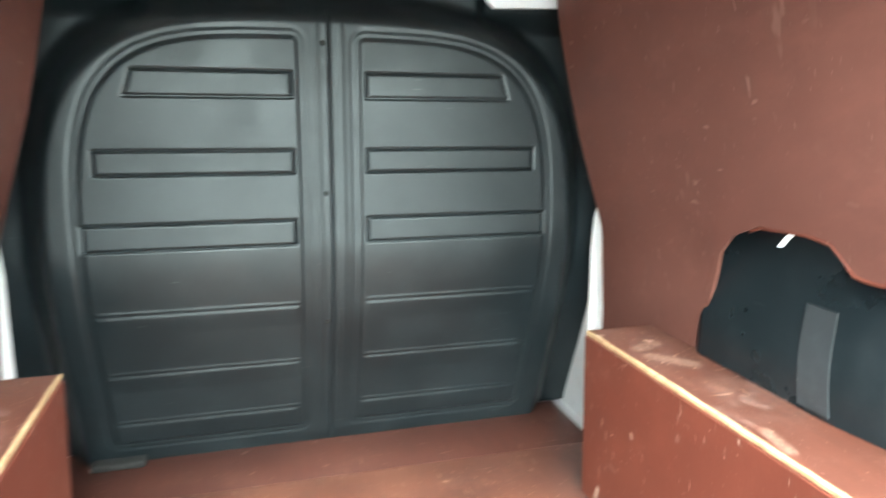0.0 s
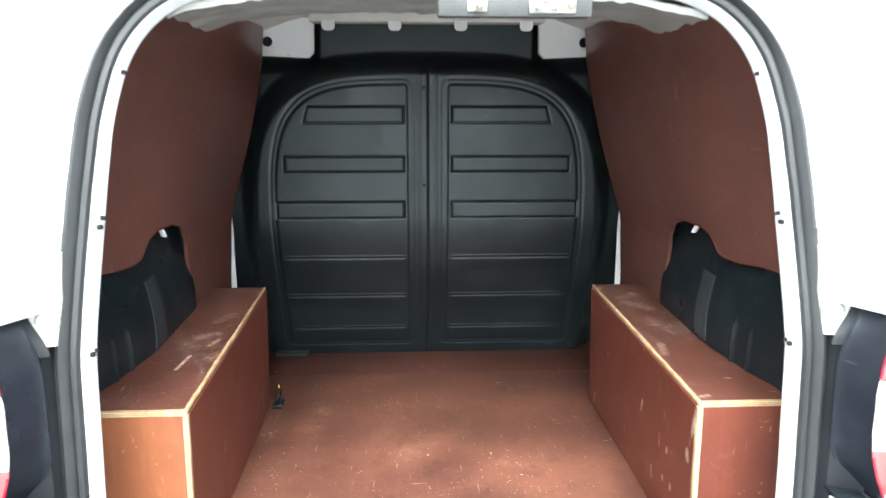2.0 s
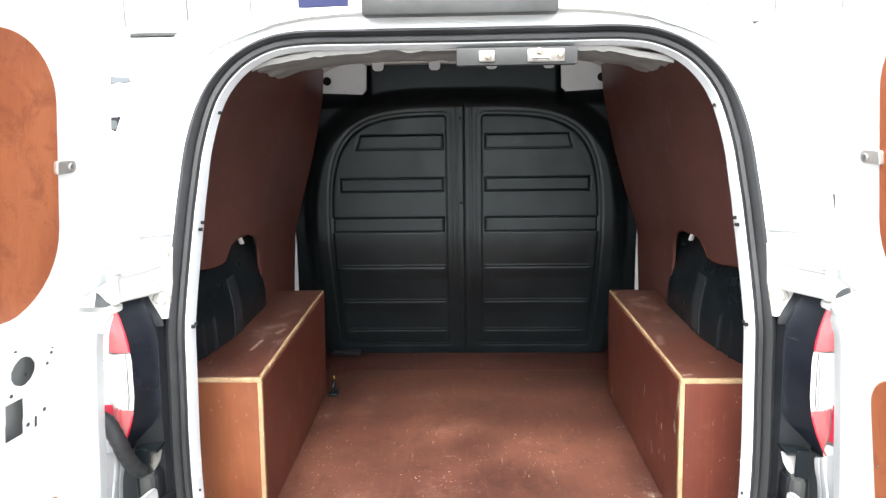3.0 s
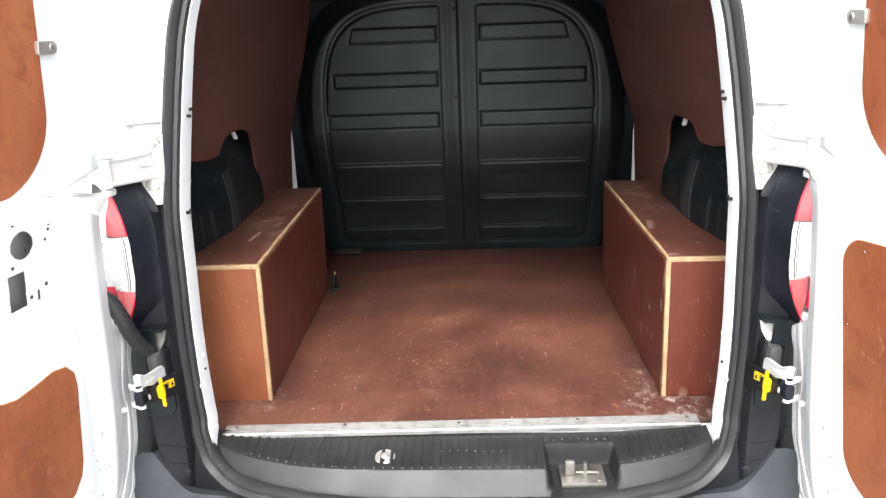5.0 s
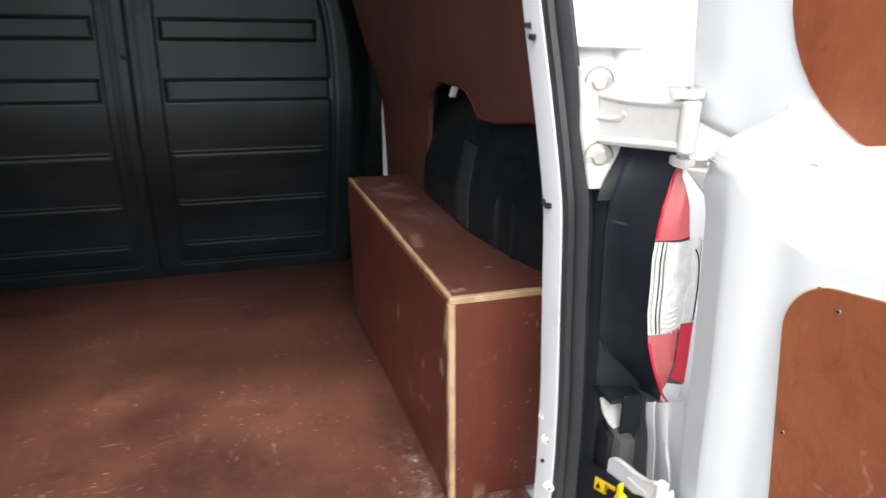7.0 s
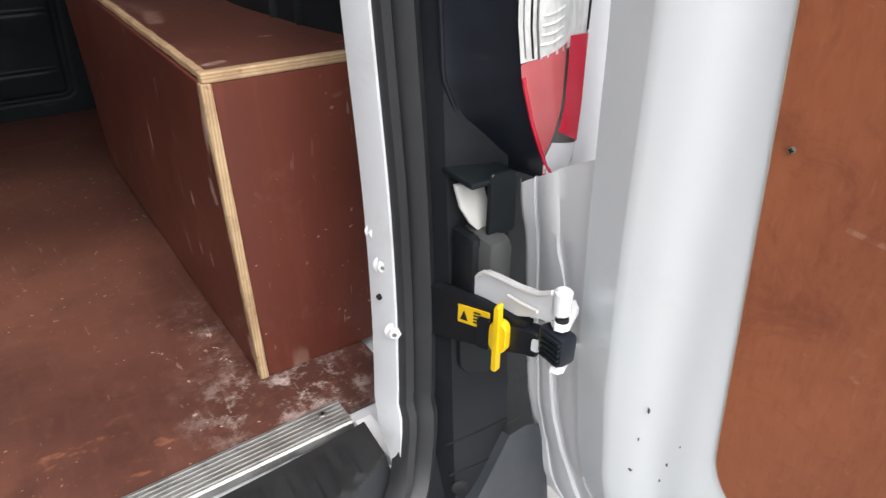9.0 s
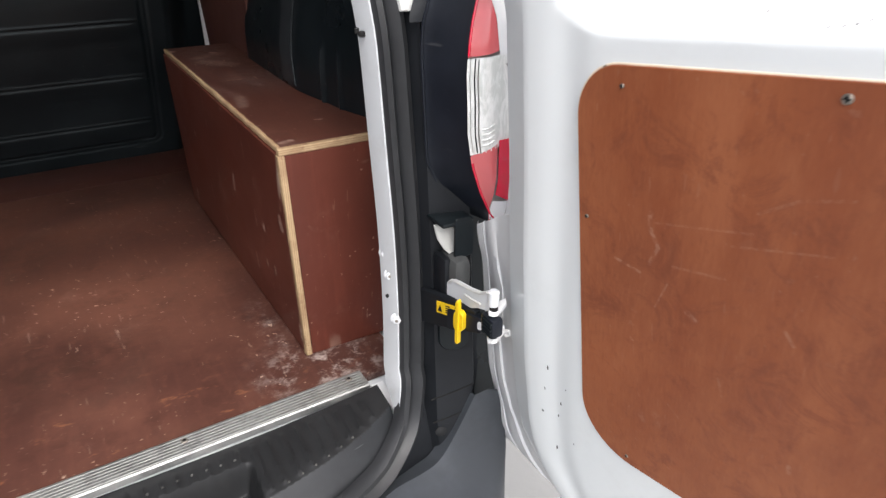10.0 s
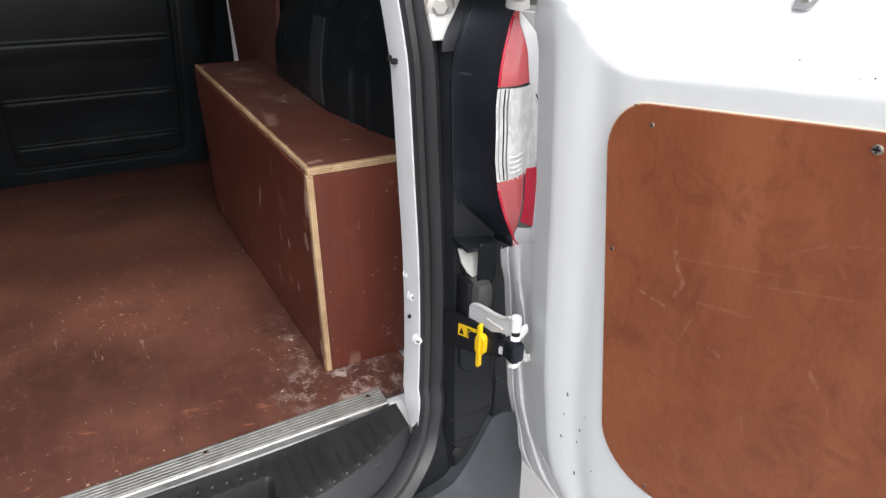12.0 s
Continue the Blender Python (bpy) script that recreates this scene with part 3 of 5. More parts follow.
def tall_van(base, turn):
    """A tall white van nose-on: high bonnet, sky-pale screen, faceted head lamps in dark bezels, dark lower intake."""
    v = thing("parked_van", (0, 0, 0), "tall white van parked nose-on behind the open door", "van", "parked vans")
    side = [(-2.2, 0.35), (-2.22, 1.0), (-2.1, 1.2), (-1.5, 1.46), (-0.95, 2.05), (-0.6, 2.2), (2.1, 2.2), (2.2, 2.05), (2.2, 0.35)]
    part("body", slab(side, 1.7, lambda a, b, d: Vector((d - 0.85, a, b))), WHITE, v)
    part("windscreen", slab(rounded(-0.78, 0, 0.78, 0.7, (0.12, 0.12, 0.06, 0.06)), 0.012, lambda a, b, d: Vector((a, -1.48 + 0.68 * b - d * 0.7, 1.48 + 0.73 * b + d * 0.7))), SCREEN, v, "windscreen painted pale with sky reflection")
    part("cowl", slab([(0.40, 0.0), (0.56, -0.01), (0.80, 0.02), (0.80, 0.085), (0.60, 0.10), (0.40, 0.17)], 0.02, lambda a, b, d: Vector((a, -1.48 + 0.68 * b - d * 0.7, 1.48 + 0.73 * b + d * 0.7))), LAMP_GLASS, v, "grey cowl at the foot of the windscreen")
    part("wiper", tube([(0.6, -1.53, 1.485), (0.1, -1.44, 1.58)], 0.012, 6), TRIM, v)
    part("grille", box((-0.42, -2.25, 0.86), (0.42, -2.19, 1.0), 0.02), CEILING_PAINT, v)
    part("bumper", box((-0.86, -2.32, 0.42), (0.86, -2.1, 0.62), 0.05), WHITE, v)
    part("intake", box((-0.8, -2.29, 0.16), (0.8, -2.1, 0.40), 0.02), TRIM, v, "dark lower intake")
    for z in (0.24, 0.31):
        part("intake_bar", box((-0.8, -2.30, z), (0.8, -2.285, z + 0.018), 0.004), CEILING_PAINT, v)
    for s in (-1, 1):
        edge = [(-0.16, 0.16), (-0.15, 0.05), (-0.06, 0.0), (0.10, 0.015), (0.15, 0.06), (0.15, 0.15), (0.05, 0.17)]
        bezel = part("head_lamp", slab(edge, 0.03, lambda a, b, d: Vector((s * (0.67 + a), -2.19 - d, 0.95 + b))), TRIM, v, "head lamp with a dark bezel")
        for a0, a1 in ((-0.13, -0.05), (-0.035, 0.04), (0.055, 0.125)):
            part("lens", slab(rounded(a0, 0.035, a1, 0.13, (0.02,) * 4, 4), 0.036, lambda a, b, d: Vector((s * (0.67 + a), -2.19 - d, 0.95 + b))), LAMP_GLASS, bezel, "pale faceted lens")
        part("mirror", box((s * 0.88 if s > 0 else -1.12, -1.15, 1.5), (1.12 if s > 0 else -0.88, -1.0, 1.8), 0.04), WHITE, v)
        for y in (-1.45, 1.35):
            w = part("wheel", lathe((s * 0.68, y, 0.31), (s, 0, 0), [(0, 0.31), (0.17, 0.31), (0.19, 0.28), (0.19, 0.2), (0.17, 0.19)], 24), RUBBER, v)
            part("rim", lathe((s * 0.855, y, 0.31), (s, 0, 0), [(0, 0.19), (0.012, 0.18), (0.02, 0.05)], 20), STEEL, w)
    v.matrix_basis = Matrix.Translation(base) @ Matrix.Rotation(radians(turn), 4, "Z") @ Matrix.Scale(1.35, 4)
    return v


tall_van((-7.08, 10.58, 0), 26.6)

# ---- load space: floor ----
bm = box((-0.66, -0.02, FLOOR - 0.012), (0.66, 1.102, FLOOR), 0.001)
for v in bm.verts:
    if v.co.y < 0.1:
        v.co.y += 0.028 * v.co.x                      # the rear edge follows the threshold strip
whole("floor", bm, FLOOR_PLY, "worn red-brown plywood load floor with scuffs and dust", "floor", kind="structure")
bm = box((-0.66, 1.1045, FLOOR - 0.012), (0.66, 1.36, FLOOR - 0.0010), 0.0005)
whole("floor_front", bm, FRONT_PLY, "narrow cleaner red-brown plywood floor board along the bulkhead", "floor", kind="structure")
bm = box((-0.7, -0.05, FLOOR - 0.05), (0.7, 1.45, FLOOR - 0.014), 0.002)
whole("subfloor", bm, INNER_WHITE, "steel load floor under the plywood", "floor", kind="structure")

# ---- bulkhead ----
RIBS = ((1.434, 1.486, 0.40), (1.277, 1.326, 0.465), (1.123, 1.177, 0.497))
LOWER = (0.972, 0.818, 0.672)


def arch(x, z, half, top, p=3.5, foot=1.0):
    """Distance (metres, about) inside an arched outline."""
    x = abs(x)
    if z <= foot:
        return half - x
    f = ((x / half) ** p + ((z - foot) / (top - foot)) ** p) ** (1 / p)
    return (1 - f) * half


def box_distance(x, z, x0, x1, z0, z1):
    dx, dz = max(x0 - x, x - x1), max(z0 - z, z - z1)
    return math.hypot(max(dx, 0), max(dz, 0)) + min(max(dx, dz), 0)


def meet(a, b, r=0.03):
    """The nearer of two edges, with a rounded corner where they meet."""
    if a < r and b < r:
        return r - math.hypot(r - a, r - b)
    return min(a, b)


def bulk_y(x, z):
    """Depth of the moulded bulkhead: flat above, falling away forward below, with embossed panels and ribs."""
    z += 0.0125 * step(0.6, 0.9, z)
    y = 1.117 + 0.37 * (max(0.0, 1.13 - z) - 0.09 * (1 - math.exp(-max(0.0, 1.13 - z) / 0.09)))
    d = arch(x, z, 0.572, 1.598, 3.6)
    ax = abs(x)
    y += 0.075 * step(0.015, -0.06, d) + 0.03 * step(1.58, 1.64, z) * step(0.34, 0.38, ax)    # beyond the raised field
    e = meet(meet(arch(x, z, 0.517, 1.5745, 4.3), ax - 0.047), z - 0.60)    # outline of each embossed half
    y += 0.0019 * math.exp(-((e - 0.002) / 0.0045) ** 2) + 0.0015 * math.exp(-((e - 0.014) / 0.004) ** 2)
    y -= 0.003 * step(0.014, 0.024, e)
    for z0, z1, x1 in RIBS:
        end = x1 + (-0.016 if z0 > 1.4 else 0) * (z - z0) / (z1 - z0)
        q = box_distance(ax, z, 0.078, end, z0, z1)
        y += 0.0038 * math.exp(-(q / 0.0029) ** 2) - 0.0008 * step(0.0, -0.008, q)
    if 0.07 < ax < 0.51:
        fade = step(0.07, 0.085, ax) * step(0.51, 0.46, ax)
        for zl in LOWER:
            y -= fade * (0.0028 * step(zl + 0.004, zl - 0.004, z) * step(zl - 0.05, zl - 0.004, z))
            y -= fade * 0.0018 * (math.exp(-((z - zl - 0.013) / 0.0035) ** 2) + math.exp(-((z - zl - 0.002) / 0.0035) ** 2))
    y -= 0.003 * math.exp(-((x) / 0.003) ** 2) * step(1.62, 1.59, z)      # middle seam
    y -= 0.002 * math.exp(-((ax - 0.026) / 0.0045) ** 2) * step(0.6, 0.7, z) * step(1.62, 1.58, z)
    return y


xs = [-0.70 + 0.0035 * k for k in range(401)]
zs = [FLOOR - 0.004 + 0.0019 * k for k in range(640)]
rows = []
for z in zs:
    rows.append([(x, bulk_y(x, z), z) for x in xs])
bm = grid(rows)
bulkhead = whole("bulkhead", bm, BULK, "moulded black plastic bulkhead with embossed ribs", "bulkhead", kind="structure")
BASE[bulkhead] = Vector((0, 0, 0))
for z in (1.532, 1.2195, 0.918):
    bolt(bulkhead, (-0.012, bulk_y(-0.012, z) - 0.0006, z), (0, -1, 0), 0.006, BLACK_HOLE, "fixing", False)
# not visible: added to keep daylight from leaking in over the bulkhead
whole("wall_front", box((-0.86, 1.52, 0.2), (0.86, 1.56, 1.86)), SIDE_BLACK, "black wall behind the bulkhead, closing the load space", "wall", kind="structure")
bm = box((-0.56, 1.255, FLOOR), (-0.44, 1.30, FLOOR + 0.016), 0.004)
part("clip", bm, BLACK_HOLE, bulkhead)

# ---- side walls: white outer shell, black inner panel, plywood lining ----


def lining_x(y, z, s=-1):
    back = float(np.interp(z, [0.9, 1.2, 1.38, 1.5, 1.61, 1.68, 1.71], [0.675, 0.668, 0.64, 0.605, 0.555, 0.49, 0.43]))
    front = float(np.interp(z, [0.9, 1.12, 1.2, 1.28, 1.38, 1.5, 1.61, 1.71], [0.652, 0.638, 0.615, 0.592, 0.562, 0.531, 0.507, 0.497]))
    front -= 0.010 * step(1.1, 1.3, z) if s > 0 else 0.0
    t = min(1.0, max(0.0, (y - 0.06) / 1.02))
    return back + (front - back) * t


def lining_foot(y):
    """The lower edge of the lining: cut out round the wheel arch."""
    return float(np.interp(y, [0.04, 0.2, 0.30, 0.36, 0.39, 0.405, 0.43, 0.47, 0.565, 0.63, 0.67, 0.695, 0.705, 0.712, 0.885, 0.89, 1.2], [1.200, 1.190, 1.172, 1.167, 1.170, 1.186, 1.210, 1.217, 1.214, 1.186, 1.145, 1.05, 0.99, 0.936, 0.936, 0.57, 0.57]))


for s, side_name in ((-1, "left"), (1, "right")):
    wall = thing("wall_" + side_name, (s * 0.66, 0.5, 0.94), "van side wall lined with scuffed red-brown plywood", "wall", kind="structure")
    sheets = bmesh.new()
    for ya, yb, count in ((0.045, 0.884, 70), (0.884, 1.08, 10)):
        rows = []
        for i in range(count + 1):
            y = ya + (yb - ya) * i / count
            z0 = lining_foot(y) if yb < 0.9 else 0.57
            z1 = 1.695 + 0.015 * (y - 0.05) / 0.93
            split = lining_foot(min(y, 0.8))
            levels = ([z0 + (split - z0) * k / 12 for k in range(12)] if yb > 0.9 else []) + [split + (z1 - split) * k / 24 for k in range(25)]
            near = (yb - y) / (yb - ya) if ya < 0.1 else 0.0           # the rear end leans forward with the opening
            rows.append([(s * (lining_x(y, z, s) + 0.003 * noise.noise(Vector((y * 4, z * 4, s)))), y + near * max(0.0, rim_y(z) - 0.022), z) for z in levels])
        sheet = thicken(grid(rows), lambda p: p + Vector((s * 0.009, 0, 0.002)))
        piece = bpy.data.meshes.new("lining_sheet")
        sheet.to_mesh(piece)
        sheet.free()
        sheets.from_mesh(piece)
        bpy.data.meshes.remove(piece)
    lining = part("lining", sheets, LINING, wall, "red-brown film-faced plywood lining, scratched")
    # cut edge along the wheel-arch cut-out, coloured like the box sides
    edge = [(s * (lining_x(y, lining_foot(y), s) + 0.004), y, lining_foot(y) - 0.001) for y in [0.045 + 0.665 * k / 50 for k in range(42)]]
    part("cut_edge", tube(edge, 0.0042, 6), BOX_PLY, wall, "dark sawn plywood edge")
    # black pressed inner panel behind the cut-out
    def panel_x(y, z):
        swell = step(0.80, 0.70, y) * (0.55 * step(0.12, 0.26, y) + 0.45 * step(0.22, 0.42, y))
        x = 0.702 - 0.012 * step(0.94, 1.2, z)
        x += (0.648 + 0.036 * step(0.98, 1.2, z) - x) * swell                      # the arch bulges in over the lid
        x -= (0.006 * math.exp(-((y - 0.296) / 0.005) ** 2) + 0.004 * math.exp(-((y - 0.24) / 0.004) ** 2)) * step(1.045, 1.03, z)
        return x
    rows = [[(s * panel_x(y, z), y, z) for z in [0.86 + 0.01 * j for j in range(46)]] for y in [0.02 + 0.005 * k for k in range(181)]]
    part("inner_panel", grid(rows), SIDE_BLACK, wall, "black pressed inner side panel")
    # added strip, coloured lighter to imitate a facet that catches the daylight
    band = [[(s * (panel_x(y + 0.17 * (z - 1.0), z) - 0.004), y + 0.17 * (z - 1.0), z) for z in [0.950 + 0.0155 * j for j in range(11)]] for y in [0.402 + 0.0075 * k for k in range(9)]]
    part("damping_pad", thicken(grid(band), lambda p: p + Vector((s * 0.003, 0, 0))), BAND_GREY, wall, "lighter grey band standing for a facet that catches light")
    tab = [(s * (lining_x(0.50, 1.21) + 0.012), 0.485 + 0.012 * k, 1.222 - 0.0022 * k * k) for k in range(5)]
    part("tab", tube(tab, 0.0075, 6, 0.5), INNER_WHITE, wall, "torn pale tab")
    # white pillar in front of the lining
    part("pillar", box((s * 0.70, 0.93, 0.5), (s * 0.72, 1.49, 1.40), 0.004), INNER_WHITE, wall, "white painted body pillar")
    strip_line = [(0.663, 0.5), (0.70, 0.5), (0.70, 1.20), (0.675, 1.195), (0.659, 1.14), (0.655, 1.06), (0.657, 0.96)]
    part("pillar_flange", slab([(s * a, b) for a, b in strip_line], 0.006, lambda a, b, d: Vector((a, 1.165 - d, b))), WHITE, wall, "white painted pillar flange")
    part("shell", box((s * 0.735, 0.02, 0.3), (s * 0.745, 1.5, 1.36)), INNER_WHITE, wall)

# ---- wheel-arch boxes ----
for s in (-1, 1):
    arch_box = thing("wheel_arch_box", (s * 0.57, 0.49, FLOOR), "red-brown plywood wheel-arch box with pale edges and dusty lid" if s < 0 else "red-brown plywood wheel-arch box with pale edges, pink-marked lid", "box", "wheel-arch boxes")
    i0 = 0.484 if s < 0 else 0.508                     # inner face at the rear end
    lean = 0.010                                       # the inner faces run slightly out of square
    y0, y1, top, t = 0.098, 0.882, (0.943 if s < 0 else 0.9395), 0.0102

    def put_board(name, x0, x1, ya, yb, za, zb, mat, label=""):
        bm = bmesh.new()
        add_box(bm, (x0, ya, za), (x1, yb, zb), 0.0012, None, 1)
        for v in bm.verts:
            f = (v.co.y - y0) / (y1 - y0)
            v.co.x = s * (v.co.x + (lean if s < 0 else -lean) * f + (0.012 * (top - v.co.z) / 0.38 if v.co.x < 0.6 else 0))
            v.co.z += 0.004 * f
        return part(name, bm, mat, arch_box, label)
    put_board("lid", i0 + t - 0.002, 0.698, y0 + t, y1, top - t, top, BOX_TOP, "plywood lid greyed with dust")
    put_board("side_board", i0 + 0.0005, i0 + t - 0.0005, y0 + t, y1, FLOOR + 0.001, top - t, BOX_PLY)
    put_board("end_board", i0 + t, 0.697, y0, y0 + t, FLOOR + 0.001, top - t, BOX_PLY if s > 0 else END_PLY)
    put_board("back_board", i0 + t, 0.655, y1 - t, y1 - 0.0005, FLOOR + 0.001, top - t, BOX_PLY)
    rows = []
    for k in range(121):
        y = y0 + t + (y1 - y0 - t) * k / 120
        f = (y - y0) / (y1 - y0)
        shift = (lean if s < 0 else -lean) * f
        nick = 0.0016 * noise.noise(Vector((s * 3.1, y * 95, 0.0))) + 0.0014 * noise.noise(Vector((s * 5.7, y * 37, 2.0)))
        drop = 0.0012 * max(0.0, noise.noise(Vector((s * 1.7, y * 60, 5.0))))
        xa, xb = i0 + 0.0035 + 0.6 * nick, i0 + t - 0.0008 + nick
        rows.append([(s * (x + shift), y, z + 0.004 * f) for x, z in ((xa + 0.0005, top - t + 0.002), (xa, top - 0.0022 - drop), (xa + 0.0016, top + 0.0004 - drop), (xb, top + 0.0006), (xb, top - t + 0.002))])
    part("lid_edge", grid(rows, True), PLY_EDGE, arch_box, "pale chipped lengthwise plywood edge")
    put_board("lid_edge", i0 + 0.001, 0.698, y0 - 0.001, y0 + t, top - t, top + 0.0005, PLY_EDGE, "pale crosswise plywood edge")
    put_board("corner_edge", i0 - 0.0005, i0 + t, y0 - 0.001, y0 + t, FLOOR + 0.001, top - t, PLY_UPRIGHT, "pale upright plywood edge")
    if s < 0:
        # lashing ring by the front end of the box
        ring = thing("lashing_ring", (-0.487, 0.86, FLOOR), "small black lashing ring with yellow tag beside the box", "lashing ring")
        part("ring", tube([(-0.478 + 0.006 * math.sin(a), 0.875 + 0.022 * math.cos(a), FLOOR + 0.03 + 0.022 * math.sin(a)) for a in [k * math.tau / 16 for k in range(17)]], 0.0045, 8), SIDE_BLACK, ring)
        part("base", box((-0.495, 0.85, FLOOR), (-0.462, 0.90, FLOOR + 0.01), 0.003), SIDE_BLACK, ring)
        part("tag", box((-0.480, 0.886, FLOOR + 0.052), (-0.475, 0.894, FLOOR + 0.064), 0.002), OCHRE, ring, "yellow tag")

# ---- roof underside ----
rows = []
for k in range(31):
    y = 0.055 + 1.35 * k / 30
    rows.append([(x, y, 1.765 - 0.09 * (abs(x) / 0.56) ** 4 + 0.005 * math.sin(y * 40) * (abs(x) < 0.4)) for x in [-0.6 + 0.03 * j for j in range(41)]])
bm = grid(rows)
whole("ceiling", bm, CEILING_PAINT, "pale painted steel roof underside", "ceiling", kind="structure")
rail = thing("roof_rail", (0, 1.1, 1.70), "pale steel cross rail under the roof with clip tabs", "roof rail")
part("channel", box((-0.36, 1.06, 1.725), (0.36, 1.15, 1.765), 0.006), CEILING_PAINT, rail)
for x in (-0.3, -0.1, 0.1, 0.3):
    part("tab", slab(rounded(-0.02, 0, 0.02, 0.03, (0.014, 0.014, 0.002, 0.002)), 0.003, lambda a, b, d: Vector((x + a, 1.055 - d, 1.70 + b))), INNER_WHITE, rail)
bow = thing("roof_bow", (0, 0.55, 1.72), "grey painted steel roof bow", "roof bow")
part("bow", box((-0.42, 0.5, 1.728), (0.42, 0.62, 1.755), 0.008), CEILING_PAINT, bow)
header = thing("rear_header", (0, 0.2, 1.70), "painted steel header behind the rear opening with folds", "header")
rows = []
for k in range(61):
    x = -0.45 + 0.9 * k / 60
    row = []
    for j in range(23):
        y = 0.085 + 0.215 * j / 22
        crush = noise.noise(Vector((x * 22, y * 30, 0))) + 0.5 * noise.noise(Vector((x * 55, y * 60, 3)))
        row.append((x, y, 1.690 - 0.035 * (abs(x) / 0.45) ** 4 + 0.007 * crush - 0.006 * step(0.2, 0.22, y)))
    rows.append(row)
part("header_panel", thicken(grid(rows), lambda p: p + Vector((0, 0, 0.012))), CRUMPLED, header, "crumpled glossy grey sheet under the header")
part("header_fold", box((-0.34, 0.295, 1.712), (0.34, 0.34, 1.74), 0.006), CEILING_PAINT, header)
for s in (-1, 1):
    bracket = thing("roof_bracket", (s * 0.455, 1.15, 1.64), "white steel corner bracket with a round hole", "bracket", "roof brackets")
    outline = [(0.545, 1.630), (0.375, 1.622), (0.358, 1.638), (0.355, 1.745), (0.52, 1.745), (0.535, 1.69)]
    part("plate", slab([(s * a, b) for a, b in outline], 0.02, lambda a, b, d: Vector((a, 1.165 - d + 0.15 * (b - 1.64) * 0.3, b))), INNER_WHITE, bracket)
    part("hole", lathe((s * 0.502, 1.146, 1.6715), (0, -1, 0), [(0, 0.0155), (0.003, 0.0155), (0.003, 0.0125), (0.0005, 0.012)], 20), BLACK_HOLE, bracket)

# ---- rear opening: flange, seal, latch plate ----
LOOP = [(0, 1.722), (0.2, 1.7225), (0.34, 1.722), (0.42, 1.708), (0.488, 1.67), (0.54, 1.605), (0.572, 1.51), (0.588, 1.42), (0.598, 1.35), (0.609, 1.24), (0.617, 1.13), (0.621, 0.98), (0.624, 0.84), (0.621, 0.70), (0.613, 0.60), (0.59, 0.54), (0.535, 0.507), (0.46, 0.498), (0.34, 0.493), (0.17, 0.49), (0, 0.488)]


def loop_depth(x, z):
    """The seal lies in the tilted plane, and along the sill runs further out."""
    if z > 0.62:
        return rim_y(z)
    return float(np.interp(abs(x), [0.0, 0.17, 0.34, 0.46, 0.535, 0.59, 0.613, 0.62], [-0.232, -0.226, -0.206, -0.176, -0.147, -0.115, -0.097, -0.088]))


half = spline([(a, 0, b) for a, b in LOOP], 6)
ring_points = [Vector((p.x, loop_depth(p.x, p.z), p.z)) for p in half]
ring_points = ring_points + [Vector((-p.x * 0.978, p.y, p.z)) for p in reversed(ring_points[1:-1])]


def sweep(profile, points, least=0.0, most=9.0, taper=0.0):
    """A closed section (out, back) carried round a closed line; out points away from the opening's middle."""
    bm = bmesh.new()
    n = len(points)
    rings = []
    for k, p in enumerate(points):
        t = (points[(k + 1) % n] - points[k - 1]).normalized()
        back = Vector((0, -1, 0))
        back = (back - t * back.dot(t)).normalized()
        out = t.cross(back).normalized()
        if out.dot(p - Vector((0, p.y, 1.1))) < 0:
            out = -out
        shrink = 1 - 0.55 * step(1.3, 1.55, p.z)
        thin = max(0.06, min(1.0, (p.z - least) / taper)) if taper else 1.0
        slim = 1 - 0.4 * step(1.5, 1.68, p.z)
        rings.append([bm.verts.new(p + out * (a * (slim if a > 0 else 1) if a > -0.017 else -0.017 + (a + 0.017) * thin) + back * (b if b > 0 else b * shrink * thin)) for a, b in profile])
    m = len(profile)
    for k in range(n):
        p, q = rings[k], rings[(k + 1) % n]
        if min(points[k].z, points[(k + 1) % n].z) < least or max(points[k].z, points[(k + 1) % n].z) > most:
            continue
        for j in range(m):
            bm.faces.new((p[j], p[(j + 1) % m], q[(j + 1) % m], q[j]))
    bmesh.ops.delete(bm, geom=[v for v in bm.verts if not v.link_faces], context="VERTS")
    return bm


seal_profile = [(-0.0185, 0.0), (-0.019, 0.012), (-0.014, 0.022), (-0.006, 0.023), (-0.002, 0.017), (0.002, 0.024), (0.010, 0.031), (0.018, 0.026), (0.021, 0.014), (0.019, 0.0), (0.006, -0.004)]
van = thing("van", (0, 0.3, 0), "white small panel van with both rear doors open", "van")
seal = part("seal", sweep(seal_profile, ring_points), RUBBER, van, "black rubber door seal round the opening")
part("seal_apron", sweep([(0.006, -0.006), (0.006, 0.004), (0.125, 0.012), (0.125, -0.03)], ring_points, 0.0, 0.68), TRIM, van, "black plastic apron under the seal")
flange_profile = [(-0.017, 0.014), (-0.0205, 0.014), (-0.0258, 0.0), (-0.0285, -0.018), (-0.0265, -0.019), (-0.0235, -0.004), (-0.016, 0.004), (0.03, 0.002), (0.03, -0.002), (-0.012, -0.004)]
part("flange", sweep(flange_profile, ring_points, 0.555, 9.0, 0.045), FLANGE_SHADE, van, "white painted flange inside the seal")
